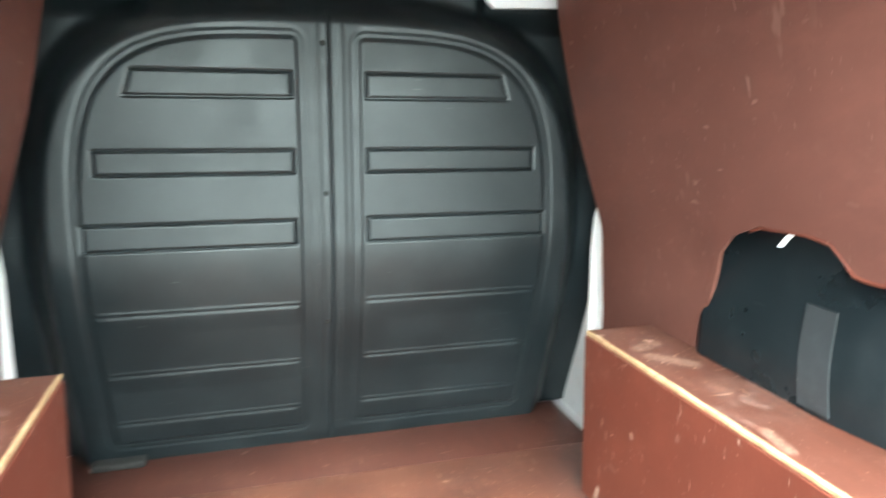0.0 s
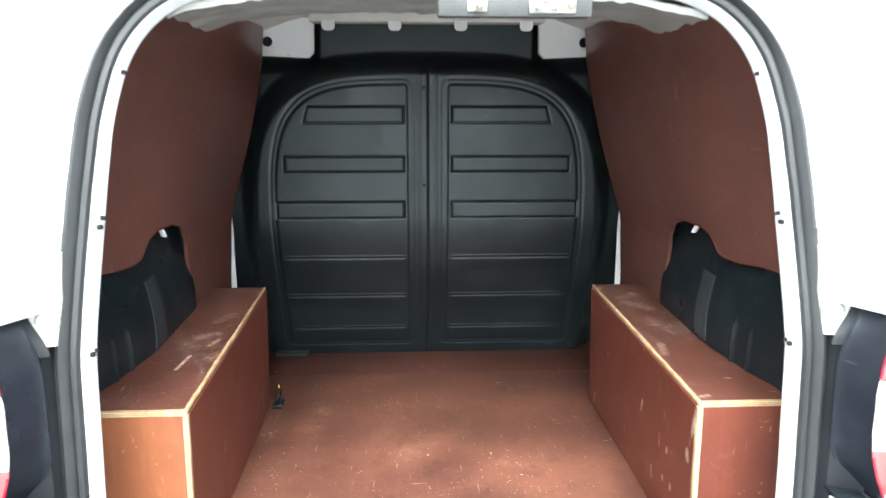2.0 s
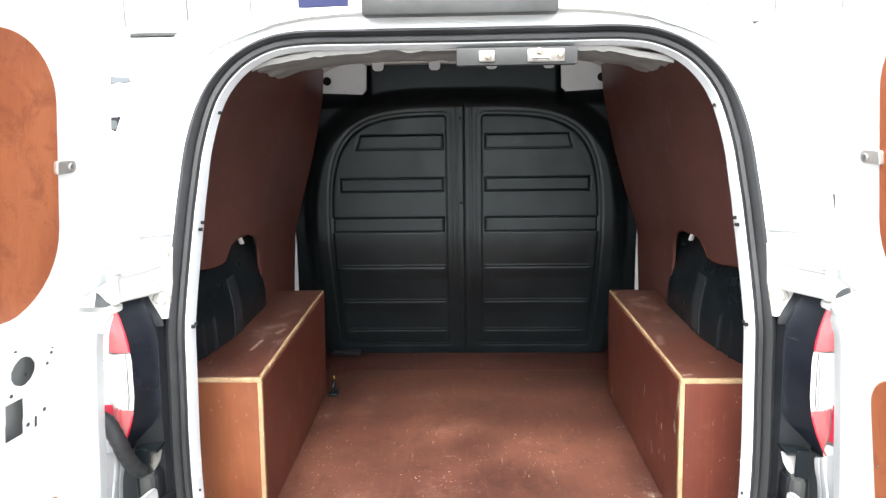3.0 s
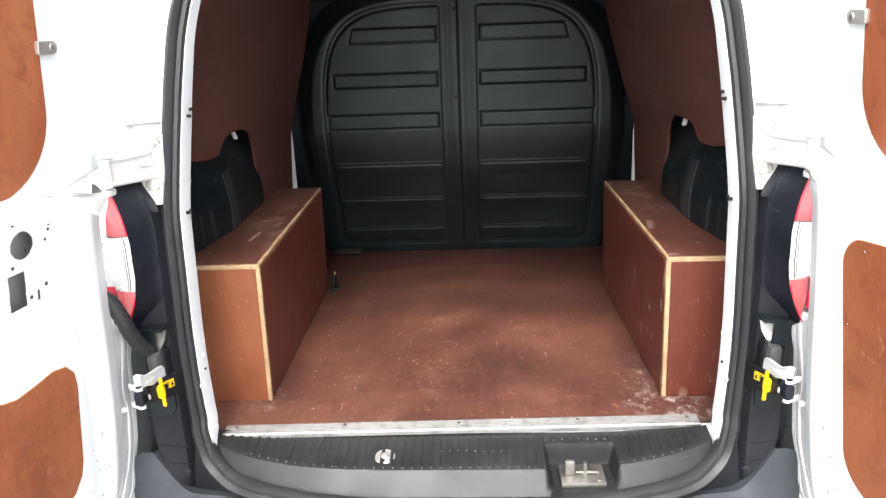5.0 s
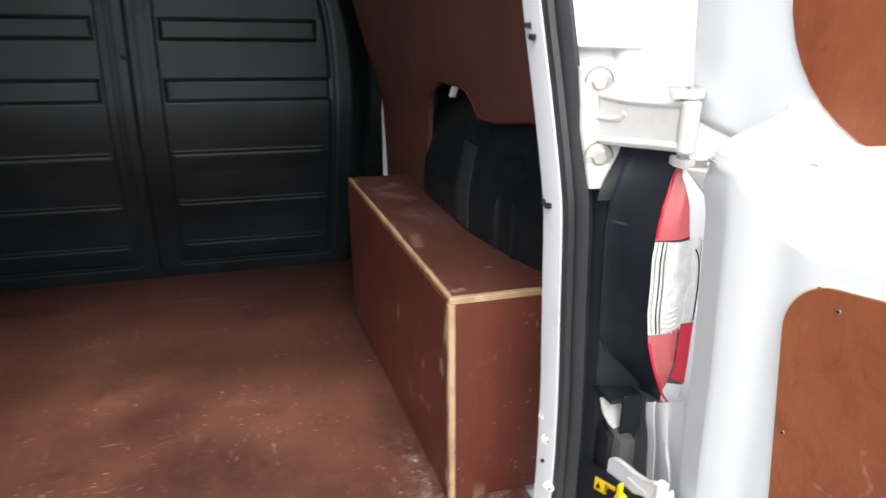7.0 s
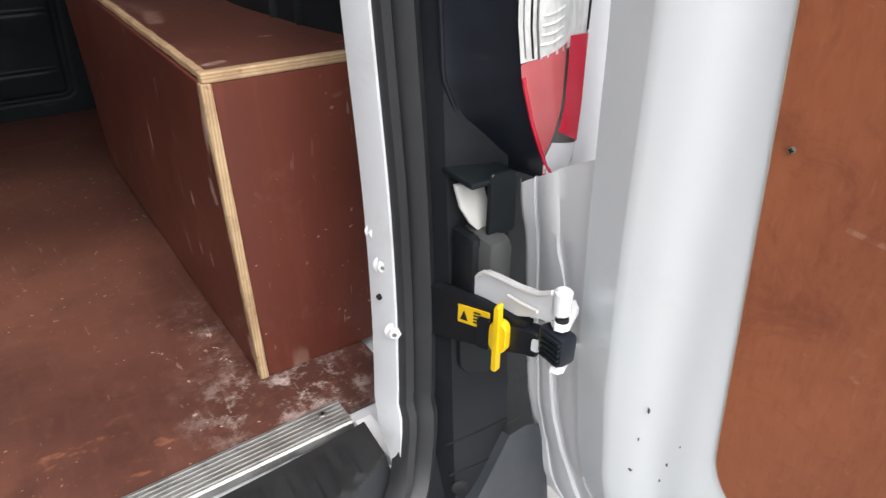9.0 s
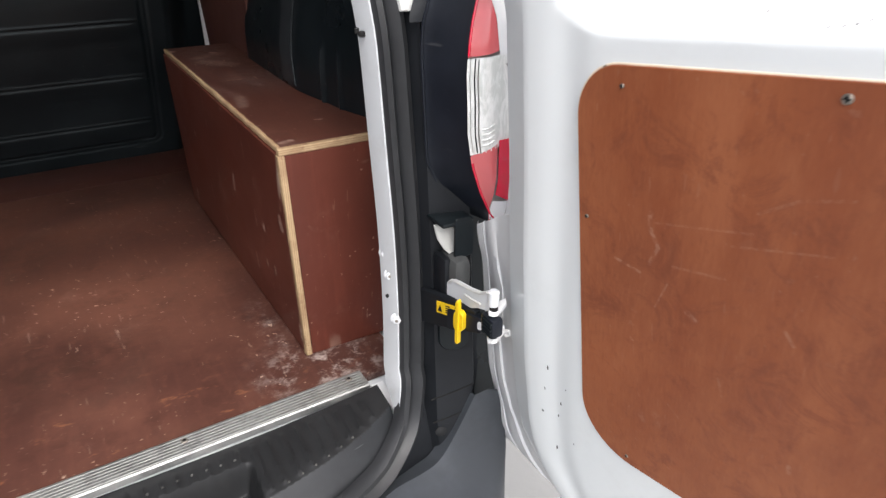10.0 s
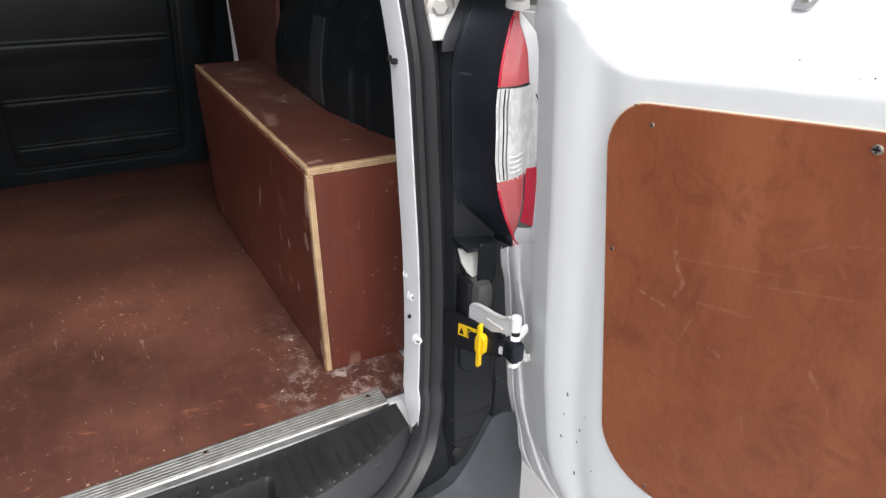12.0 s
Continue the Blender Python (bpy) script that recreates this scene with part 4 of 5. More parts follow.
for s in (-1, 1):
    for y, z in ((-0.052, 0.817), (-0.065, 0.787), (-0.082, 0.720), (-0.070, 0.681)):
        seat, way = Vector((s * 0.603, y - 0.0080, z)), Vector((-s * 0.7, -1, 0)).normalized()
        screw = bolt(van, seat, way, 0.0066, INNER_WHITE)
        # a dark disc on the head imitates its shaded recess
        part("bolt_recess", lathe(seat + way * 0.0071, way, [(0, 0.0026), (0.0004, 0.0022)], 8), RUSTY, screw)
    # solid black pieces paint the shade of slots in the flange
    part("slot", lathe((s * 0.597, -0.0745, 0.754), (-s, -0.5, 0), [(0, 0.003), (0.003, 0.003), (0.0035, 0.002)], 10), BLACK_HOLE, van)
    for y, z, a in ((0.006, 1.338, 0.002), (-0.004, 1.325, 0.004), (-0.046, 1.122, 0.0035), (-0.034, 1.124, 0.0018), (0.047, 1.568, 0.003)):
        x = float(np.interp(z, [1.12, 1.33, 1.57], [0.588, 0.570, 0.527]))
        part("slot", box((s * (x - 0.004), y - a, z - 0.0035), (s * (x + 0.004), y + a, z + 0.0035), 0.0012), BLACK_HOLE, van)

latch = thing("latch_plate", (0.118, 0.06, 1.655), "dark grey latch bar under the rear header with strikers", "latch plate")
part("bar", box((-0.008, 0.05, 1.656), (0.243, 0.085, 1.692), 0.003), DARK_BAR, latch)
part("plate", box((0.038, 0.046, 1.663), (0.072, 0.051, 1.686), 0.003), DULL_PLATE, latch)
part("striker", lathe((0.057, 0.046, 1.672), (0, -1, 0), [(0, 0.009), (0.006, 0.009), (0.008, 0.005), (0.016, 0.005), (0.018, 0.003)], 14), RUSTY, latch)
part("plate", box((0.138, 0.046, 1.661), (0.216, 0.051, 1.688), 0.003), DULL_PLATE, latch)
part("striker", tube([(0.15, 0.046, 1.67), (0.15, 0.03, 1.67), (0.18, 0.03, 1.67), (0.18, 0.046, 1.67)], 0.0035, 8), CHROME, latch)
bolt(latch, (0.163, 0.046, 1.682), (0, -1, 0), 0.005, RUSTY)
bolt(latch, (0.206, 0.046, 1.675), (0, -1, 0), 0.006, RUSTY)

# ---- body round the opening ----


def body_back(x, z):
    """The rear skin outside the seal, recessed round the upper hinge."""
    recess = 0.016 * step(1.316, 1.310, z) * step(0.690, 0.684, abs(x)) + 0.010 * step(1.316, 1.310, z) * step(0.74, 0.684, abs(x))
    return rim_y(z) - 0.006 + 0.13 * step(0.66, 0.86, abs(x)) ** 2 - 0.02 * step(0.62, 0.68, abs(x)) + recess


def body_side(z):
    """Half the width of the body: upright below, drawn in towards the roof."""
    return float(np.interp(z, [0.4, 1.12, 1.2, 1.28, 1.336, 1.41, 1.465, 1.533, 1.62, 1.70, 1.76, 1.83], [0.87, 0.862, 0.85, 0.815, 0.797, 0.772, 0.755, 0.730, 0.690, 0.632, 0.575, 0.50]))


for s in (-1, 1):
    rows = []
    for k in range(121):
        z = 1.17 + 0.005 * k
        inner = float(np.interp(z, [a[1] for a in LOOP[::-1]], [a[0] for a in LOOP[::-1]])) if z < 1.72 else 0.0
        outer = body_side(z)
        inner = max(0.0, inner - 0.014)
        rows.append([(s * (inner + (outer - inner) * j / 48), body_back(inner + (outer - inner) * j / 48, z), z) for j in range(49)])
    part("rear_pillar", grid(rows), WHITE, van, "white rear corner pillar")
    rows = []
    for k in range(40):
        z = 0.42 + 1.35 * k / 39
        rows.append([(s * body_side(z), body_back(body_side(z), z) + 1.6 * j / 10, z) for j in range(11)])
    part("side_panel", grid(rows), WHITE, van, "white body side")
rows = [[(x, 0.1 + 0.06 * j ** 1.3 if j else rim_y(1.74) - 0.006, 1.745 + 0.10 * (1 - math.exp(-j / 2.0)) - 0.03 * (abs(x) / 0.57) ** 4) for j in range(19)] for x in [-0.57 + 0.038 * k for k in range(31)]]
part("roof", grid(rows), WHITE, van, "white roof skin")
lamp = part("brake_lamp", box((-0.2, 0.03, 1.757), (0.2, 0.075, 1.80), 0.006), DARK_BAR, van, "grey high-level brake lamp housing")

# ---- sill and threshold ----
strip = thing("threshold_strip", (0, -0.015, FLOOR), "ribbed aluminium threshold strip with screws", "threshold strip")
bm = bmesh.new()
prof = [(0.0015, 0.0)]
for k in range(6):
    y = 0.0 - k * 0.0062
    prof += [(y, 0.0032), (y - 0.0032, 0.0032), (y - 0.0037, 0.0018), (y - 0.0058, 0.0018)]
prof += [(-0.0385, 0.003), (-0.041, 0.001), (-0.042, -0.008), (-0.0405, -0.008), (-0.0395, 0.0)]


def strip_y(x):
    """The strip was fixed a little out of square to the sill."""
    return -0.004 + 0.028 * x


rows = [[(x, strip_y(x) + p[0], FLOOR + 0.0005 + p[1]) for p in prof] for x in (-0.576, -0.2, 0.2, 0.580)]
part("extrusion", grid(rows, True), ALU, strip, "worn ribbed aluminium extrusion")
for x, d in ((-0.55, -0.012), (-0.28, -0.010), (0.0, -0.014), (0.29, -0.012), (0.555, -0.012)):
    bolt(strip, (x, strip_y(x) + d, FLOOR + 0.0035), (0, 0, 1), 0.0055, RUSTY, "screw", False)
    part("screw_slot", lathe((x, strip_y(x) + d, FLOOR + 0.0055), (0, 0, 1), [(0, 0.0028), (0.0004, 0.0026)], 8), BLACK_HOLE, strip)


def sill_bend(x):
    """The front edge of the tread curves inwards towards both ends."""
    return 0.045 * (abs(x) / 0.52) ** 4


def sill_z(x, y):
    """The moulded sill cover: a tread sloping down to a step and a lip, with a latch well."""
    z = FLOOR - 0.012 - 0.10 * max(0.0, -y - 0.04) - 0.045 * min(1.0, max(0.0, (-0.162 - y + sill_bend(x)) / 0.040)) + 0.02 * (abs(x) / 0.6) ** 4
    well = step(0.198, 0.214, x) * step(0.366, 0.350, x) * step(-0.078, -0.092, y)
    z = z * (1 - well) + (FLOOR - 0.062) * well
    if well < 0.5 and -0.165 < y - sill_bend(x) and y < -0.045:
        z += 0.0042 * (0.5 + 0.5 * math.cos(x * math.tau / 0.022)) ** 3 * step(-0.045, -0.06, y) * step(-0.16, -0.15, y - sill_bend(x)) * step(0.575, 0.55, abs(x))
    return z


ux = sorted(set([-0.60 + 0.005 * k for k in range(241)] + [0.198 + 0.002 * k for k in range(12)] + [0.346 + 0.002 * k for k in range(12)]))
rows = []
for j in range(100):
    f = j / 99
    row = []
    for x in ux:
        y = -0.039 - 0.197 * f
        x *= float(np.interp(-y, [0.04, 0.10, 0.13, 0.155, 0.18, 0.205, 0.236], [0.588, 0.586, 0.575, 0.54, 0.472, 0.365, 0.15])) / 0.6
        row.append((x, y, sill_z(x, y)))
    rows.append(row)
under = [(0.60, -0.03), (0.604, -0.09), (0.585, -0.122), (0.54, -0.150), (0.46, -0.178), (0.34, -0.206), (0.17, -0.226)]
under = under + [(-a, b) for a, b in reversed(under)]
part("sill_base", slab(under, 0.02, lambda a, b, d: Vector((a, b, 0.470 + d))), TRIM, van, "black base under the sill cover")
sheet = grid(rows)
front = grid(rows)
low = lambda f: (lambda c: c.y - sill_bend(c.x) < -0.1625 and not 0.196 < c.x < 0.368)(f.calc_center_median())
bmesh.ops.delete(sheet, geom=[f for f in sheet.faces if low(f)], context="FACES")
bmesh.ops.delete(front, geom=[f for f in front.faces if not low(f)], context="FACES")
sill = part("sill_cover", sheet, SILL, van, "black ribbed plastic sill cover", True, 28)
part("sill_front", front, SILL_LIT, van, "smooth dark grey front face of the sill cover", True, 28)
for x in [-0.5 + 0.022 * k for k in range(31)] + [0.40 + 0.022 * k for k in range(6)]:
    if x < 0.19 or x > 0.38:
        bolt(sill, (x, -0.157 + sill_bend(x), sill_z(x, -0.157 + sill_bend(x)) + 0.0005), (0, 0, 1), 0.0016, DULL_PLATE, "stud", False)
for k in range(9):
    bolt(sill, (-0.04 + 0.02 * k, -0.105, sill_z(-0.04 + 0.02 * k, -0.105) + 0.0008), (0, 0, 1), 0.0016, DULL_PLATE, "stud", False)
for k in range(8):
    bolt(sill, (0.205 + 0.02 * k, -0.068, sill_z(0.205 + 0.02 * k, -0.068) + 0.0008), (0, 0, 1), 0.0016, DULL_PLATE, "stud", False)
button = part("striker_cup", lathe((-0.171, -0.118, FLOOR - 0.024), (0, -0.1, 1), [(0, 0.024), (0.005, 0.024), (0.0065, 0.022), (0.0055, 0.019), (0.0055, 0.010), (0.010, 0.0085), (0.011, 0.006)], 24), LUG, van, "bright round metal striker cup")
for k in range(3):
    a = 0.5 + k * math.tau / 3
    part("slot", lathe((-0.171 + 0.0145 * math.cos(a), -0.118 + 0.0145 * math.sin(a), FLOOR - 0.0185), (0, -0.1, 1), [(0, 0.003), (0.0006, 0.003), (0.0007, 0.001)], 8), BLACK_HOLE, button)
well = part("latch_striker", box((0.232, -0.180, FLOOR - 0.061), (0.332, -0.108, FLOOR - 0.050), 0.002), DULL_PLATE, van, "dull zinc latch striker in the sill well")
part("post", box((0.243, -0.150, FLOOR - 0.051), (0.265, -0.140, FLOOR - 0.014), 0.003), DULL_PLATE, well)
part("post", box((0.284, -0.150, FLOOR - 0.051), (0.292, -0.138, FLOOR - 0.020), 0.002), DULL_PLATE, well)
part("loop", tube([(0.268, -0.145, FLOOR - 0.052), (0.268, -0.145, FLOOR - 0.045), (0.318, -0.145, FLOOR - 0.045), (0.318, -0.145, FLOOR - 0.052)], 0.003, 8), DULL_PLATE, well)
for x in (0.25, 0.318):
    bolt(well, (x, -0.168, FLOOR - 0.050), (0, 0, 1), 0.005, RUSTY, "screw", False)

for s in (-1, 1):
    part("foot_plate", slab([(0.583, 0.012), (0.604, 0.012), (0.610, -0.05), (0.606, -0.088), (0.598, -0.088)], 0.012, lambda a, b, d: Vector((s * a, b - 0.035, FLOOR - 0.016 + 0.1 * b + d))), WHITE, van, "white painted foot of the opening flange")

# bumper below the seal, rising to blunt upper corners
INNER_EDGE = [(0, -0.255, 0.468), (0.3, -0.236, 0.472), (0.45, -0.205, 0.476), (0.55, -0.172, 0.474), (0.60, -0.166, 0.474), (0.634, -0.162, 0.482), (0.664, -0.160, 0.520), (0.699, -0.160, 0.585)]
OUTER_EDGE = [(0, -0.335, 0.44), (0.3, -0.325, 0.44), (0.45, -0.305, 0.43), (0.58, -0.27, 0.41), (0.66, -0.235, 0.40), (0.72, -0.20, 0.41), (0.760, -0.165, 0.470), (0.748, -0.156, 0.572)]
FOOT_EDGE = [(0, -0.345, 0.22), (0.3, -0.335, 0.22), (0.45, -0.315, 0.22), (0.58, -0.285, 0.22), (0.66, -0.255, 0.22), (0.72, -0.22, 0.22), (0.765, -0.15, 0.22), (0.78, -0.06, 0.22)]
inner_line, outer_line, foot_line = spline(INNER_EDGE, 8), spline(OUTER_EDGE, 8), spline(FOOT_EDGE, 8)
rows = []
for p, q, r in [[Vector((-v.x, v.y, v.z)) for v in trio] for trio in reversed(list(zip(inner_line, outer_line, foot_line))[1:])] + [list(trio) for trio in zip(inner_line, outer_line, foot_line)]:
    mid = (p + q) / 2 + Vector((0, 0, 0.006))
    rows.append([p + Vector((0, 0.03, -0.01)), p, mid, q + (p - q) * 0.08 + Vector((0, 0, 0.002)), q, q + (r - q) * 0.06 + Vector((0, -0.004, 0)), (q + r) / 2 + Vector((0, -0.01, 0)), r, r + Vector((0, 0.15, -0.03))])
part("rear_bumper", grid(rows), BUMPER, van, "dark grey textured rear bumper")

# ---- corner trims, lamps, hinges ----


def lamp_inner(z):
    return float(np.interp(z, [0.875, 0.898, 0.935, 0.97, 1.016, 1.083, 1.122, 1.147, 1.181, 1.2], [0.724, 0.706, 0.688, 0.676, 0.669, 0.668, 0.672, 0.677, 0.687, 0.695]))


def lamp_back(x, z):
    """Rear face of the lamp cluster: bulging, wrapping forward outside."""
    base = float(np.interp(z, [0.88, 0.95, 1.05, 1.2], [-0.178, -0.18, -0.178, -0.165]))
    return base + 0.012 * step(0.025, 0.0, x - lamp_inner(z)) + 0.9 * max(0.0, x - 0.72) ** 1.6


def fill(section, z0, z1, nz, nx=10):
    """A sheet between two edges: section(z, t) for t in 0..1."""
    return grid([[section(z0 + (z1 - z0) * k / nz, j / nx) for j in range(nx + 1)] for k in range(nz + 1)])


def rough_slab(shape, thick, mapping, lift):
    """A slab raised off its mapping's surface."""
    return slab(shape, thick, lambda a, b, d: mapping(a, b, d + lift))


for s in (-1, 1):
    # flat trim beside the seal
    def trim(z, t):
        x = 0.634 + 0.013 * t
        return s * x, rim_y(z) - 0.012 - 0.03 * t, z
    corner = part("corner_trim", fill(trim, 0.44, 1.15, 44, 6), TRIM, van, "black plastic corner trim beside the lamp")

    # flat panel below the lamp, its foot cut on the slant over the bumper corner
    def below(z, t):
        end = float(np.interp(z, [0.445, 0.49, 0.54, 0.585, 0.60, 0.99], [0.642, 0.664, 0.687, 0.703, 0.704, 0.70]))
        x = 0.647 + (end - 0.647) * t
        return s * x, rim_y(z) - 0.042 - 0.018 * t, z
    panel = part("corner_trim", fill(below, 0.445, 0.985, 30, 8), TRIM, van, "black plastic corner trim below the lamp")
    for z in (0.577, 0.532):
        part("groove", tube([below(z, -0.15), below(z + 0.01, 0.5), below(z + 0.02, 1.0)], 0.0015, 6), BLACK_HOLE, panel)
    bolt(panel, below(0.515, 0.15), (-s * 0.4, -1, 0), 0.010, SILL, "plug", False)
    # dark return beside the panel; a black sheet stands for shade in the gap
    rows = []
    for k in range(25):
        z = 0.46 + 0.53 * k / 24
        p = Vector(below(z, 1.0))
        rows.append([p, p + Vector((s * 0.003, 0.004, 0)), Vector((p.x + s * 0.004, p.y + 0.05, z)), Vector((s * 0.80, p.y + 0.055, z))])
    part("corner_gap", grid(rows), SIDE_BLACK, van, "black sheet for the shaded gap between trim and hinge")

    # dished black housing that carries the lamp
    def housing(z, t):
        edge = lamp_inner(z) + 0.004
        x0 = float(np.interp(z, [0.87, 0.9, 0.93, 0.965, 1.14, 1.17, 1.20, 1.212], [0.716, 0.686, 0.660, 0.646, 0.645, 0.652, 0.668, 0.676]))
        edge = max(edge, x0 + 0.004)
        x = x0 + (edge - x0) * (0.75 * t + 0.25 * t ** 3)
        y0 = rim_y(z) - 0.044 - 0.022 * step(1.10, 1.18, z)
        y1 = lamp_back(edge, z) + 0.004
        return s * x, y0 + (y1 - y0) * (0.35 * t + 0.65 * t * t), z
    cup = part("lamp_housing", fill(housing, 0.872, 1.212, 36, 12), GLOSS_BLACK, van, "glossy black lamp housing")
    part("crease", tube([housing(z, 0.0) for z in [0.93 + 0.28 * k / 26 for k in range(27)]], 0.0022, 8), GLOSS_BLACK, cup)

    def facet(z, t):
        left = 0.628 + 0.036 * step(1.14, 1.215, z) if z > 1.14 else 0.628
        h = housing(z, 0.0)
        return s * (left + (abs(h[0]) - left) * t), rim_y(z) - 0.052 + (h[1] - rim_y(z) + 0.052) * t, z
    part("upper_trim", fill(facet, 1.14, 1.211, 10, 5), TRIM, van, "black trim facet under the hinge")

    # openings and stops under the lamp
    # added ledge that shades the opening and draws its dark upper line
    part("hood", box((s * 0.645, -0.150, 0.882), (s * 0.694, -0.105, 0.888), 0.002), SIDE_BLACK, van, "black hood added to shade the trim opening")
    part("cover_plate", slab(rounded(0.664, 0.832, 0.693, 0.892, (0.004, 0.004, 0.010, 0.004)), 0.004, lambda a, b, d: Vector((s * a, -0.147 - d, b))), SIDE_BLACK, van, "black cover plate")
    # lies on the trim; the shade of its recess is put into the grey
    part("body_window", slab([(0.645, 0.878), (0.674, 0.876), (0.678, 0.855), (0.684, 0.836), (0.668, 0.829), (0.656, 0.842), (0.648, 0.858)], 0.003, lambda a, b, d: Vector((s * a, -0.124 - d - 0.25 * (0.876 - b), b))), CEILING_PAINT if s > 0 else DULL_PLATE, van, "white body metal in a trim opening, greyed for shade")
    part("rubber_stop", box((s * 0.655, -0.166, 0.778), (s * 0.684, -0.115, 0.836), 0.011), GREY_RUBBER, van, "dark grey rubber stop")
    part("rubber_stop", box((s * 0.648, -0.150, 0.768), (s * 0.664, -0.115, 0.834), 0.007), TRIM, van, "black rubber stop")
    # no recess is cut: a black plate on the trim imitates its shade
    part("slot_pocket", slab(rounded(0.652, 0.668, 0.694, 0.76, (0.018, 0.018, 0.004, 0.004)), 0.005, lambda a, b, d: Vector((s * a, below(b, (a - 0.647) / 0.053)[1] - d, b))), SIDE_BLACK, van, "black pocket behind the door check")

    # lamp: red, clear, red, with a deep red reflector outside
    def glass(x, z, lift=0.004):
        return s * x, lamp_back(x, z) - lift * step(0.0, 0.012, x - lamp_inner(z)), z

    def pane(x0, x1, z0, z1, nz=12, nx=9, lift=0.004):
        """A lens between two upright edges and two sloping ones, each a function."""
        rows = []
        for k in range(nz + 1):
            row = []
            for j in range(nx + 1):
                t = j / nx
                xg = 0.67 + 0.05 * t
                z = z0(xg) + (z1(xg) - z0(xg)) * k / nz
                row.append(glass(x0(z) + (x1(z) - x0(z)) * t, z, lift))
            rows.append(row)
        return grid(rows)
    slant = lambda x: 0.984 + 0.34 * (x - 0.669)
    red_edge = lambda z: float(np.interp(z, [1.1, 1.15, 1.182, 1.196], [0.706, 0.701, 0.695, 0.698]))
    light = part("tail_lamp", fill(lambda z, t: (s * (lamp_inner(z) + 0.004 + (0.86 - lamp_inner(z)) * t), lamp_back(lamp_inner(z) + (0.86 - lamp_inner(z)) * t, z) + 0.012, z), 0.875, 1.197, 24, 14), CEILING_PAINT, van, "red and clear tail lamp cluster")
    part("upper_lens", pane(lamp_inner, red_edge, lambda x: 1.106 + 0.15 * (x - 0.67), lambda x: 1.192), RED_LENS, light, "red upper lens")
    clear = part("clear_lens", pane(lamp_inner, lambda z: 0.722, lambda x: slant(x) + 0.0015, lambda x: 1.1045 + 0.15 * (x - 0.67)), CLEAR_LENS, light, "clear middle lens over bright reflector")
    part("lower_lens", pane(lamp_inner, lambda z: 0.7035 + 0.05 * max(0.0, 0.94 - z), lambda x: 0.879, slant), RED_LENS, light, "red lower lens")
    part("reflector", pane(lambda z: 0.7045 + 0.05 * max(0.0, 0.94 - z), lambda z: 0.7225, lambda x: 0.921 + 0.2 * (0.72 - x), lambda x: 1.006, 10, 6, 0.006), DEEP_RED, light, "deep red reflector")
    part("outer_shell", pane(lambda z: red_edge(z) + 0.0005, lambda z: 0.865, lambda x: 1.108, lambda x: 1.192, 8, 14), WHITE, light, "white outer shell of the lamp")
    part("outer_shell", pane(lambda z: 0.7235, lambda z: 0.865, lambda x: 0.879, lambda x: 1.1065, 10, 14), WHITE, light, "white outer shell of the lamp")
    part("outer_shell", pane(lambda z: 0.7045 + 0.05 * max(0.0, 0.94 - z), lambda z: 0.7225, lambda x: 0.879, lambda x: 0.9195, 6, 5), WHITE, light, "white outer shell of the lamp")
    for za, zb in ((0.885, 0.975), (1.108, 1.186)):
        part("rim_line", tube([glass(lamp_inner(z) + 0.0015, z, 0.0035) for z in [za + (zb - za) * j / 8 for j in range(9)]], 0.0017, 6), DEEP_RED, light, "deep red edge of the lens")
    outline = [(0.7228, 1.008), (0.7232, 1.03), (0.7232, 1.055), (0.7222, 1.075), (0.7195, 1.090), (0.7150, 1.098)]
    part("rim_line", tube([glass(a, z, 0.0045) for a, z in outline], 0.0008, 5), SILL, light, "fine dark parting line")
    for off, mat in ((0.0035, STEEL), (0.0075, SILL), (0.0105, STEEL)):
        part("rim_line", tube([glass(lamp_inner(z) + off, z, 0.0045) for z in [0.990 + 0.0115 * j for j in range(11)]], 0.0009, 5), mat, light)
    for k in range(4):
        z = 1.000 + 0.007 * k
        part("flute", tube([glass(0.683, z, 0.0045), glass(0.69, z + 0.002, 0.005), glass(0.698, z + 0.006, 0.0045)], 0.0012, 6), CLEAR_LENS, light)

    # upper hinge: plate on the body, gooseneck arm, knuckle, door leaf
    def hinge_face(a, b, d):
        return Vector((s * a, rim_y(b) - 0.028 - 0.25 * (a - 0.62) - d, b))

    def neck(a, b, d):
        return Vector((s * (0.653 + 0.26 * a), -0.070 - 0.966 * a, b)) + Vector((-s * 0.966, -0.26, 0)) * d
    hinge = part("upper_hinge", slab([(0.626, 1.150), (0.645, 1.150), (0.668, 1.185), (0.682, 1.205), (0.682, 1.262), (0.664, 1.266), (0.662, 1.288), (0.652, 1.298), (0.636, 1.298), (0.618, 1.292), (0.618, 1.22)], 0.008, hinge_face), HINGE_SHADE, van, "white painted steel door hinge")
    part("arm", slab([(-0.01, 1.210), (0.03, 1.213), (0.10, 1.219), (0.114, 1.226), (0.114, 1.258), (0.10, 1.264), (0.03, 1.260), (-0.01, 1.262)], 0.014, neck), HINGE_SHADE, hinge)
    part("ridge", tube([neck(a, b, 0.012) for a, b in ((-0.01, 1.262), (0.03, 1.260), (0.07, 1.262), (0.112, 1.266))], 0.0048, 8), HINGE_SHADE, hinge)
    part("ridge", tube([neck(a, b, 0.013) for a, b in ((-0.005, 1.209), (0.03, 1.212), (0.07, 1.216), (0.112, 1.220))], 0.0055, 8), HINGE_SHADE, hinge)
    part("rib", tube([neck(a, b, 0.013) for a, b in ((-0.012, 1.236), (0.012, 1.2365), (0.026, 1.239), (0.032, 1.246))], 0.004, 8), HINGE_SHADE, hinge)
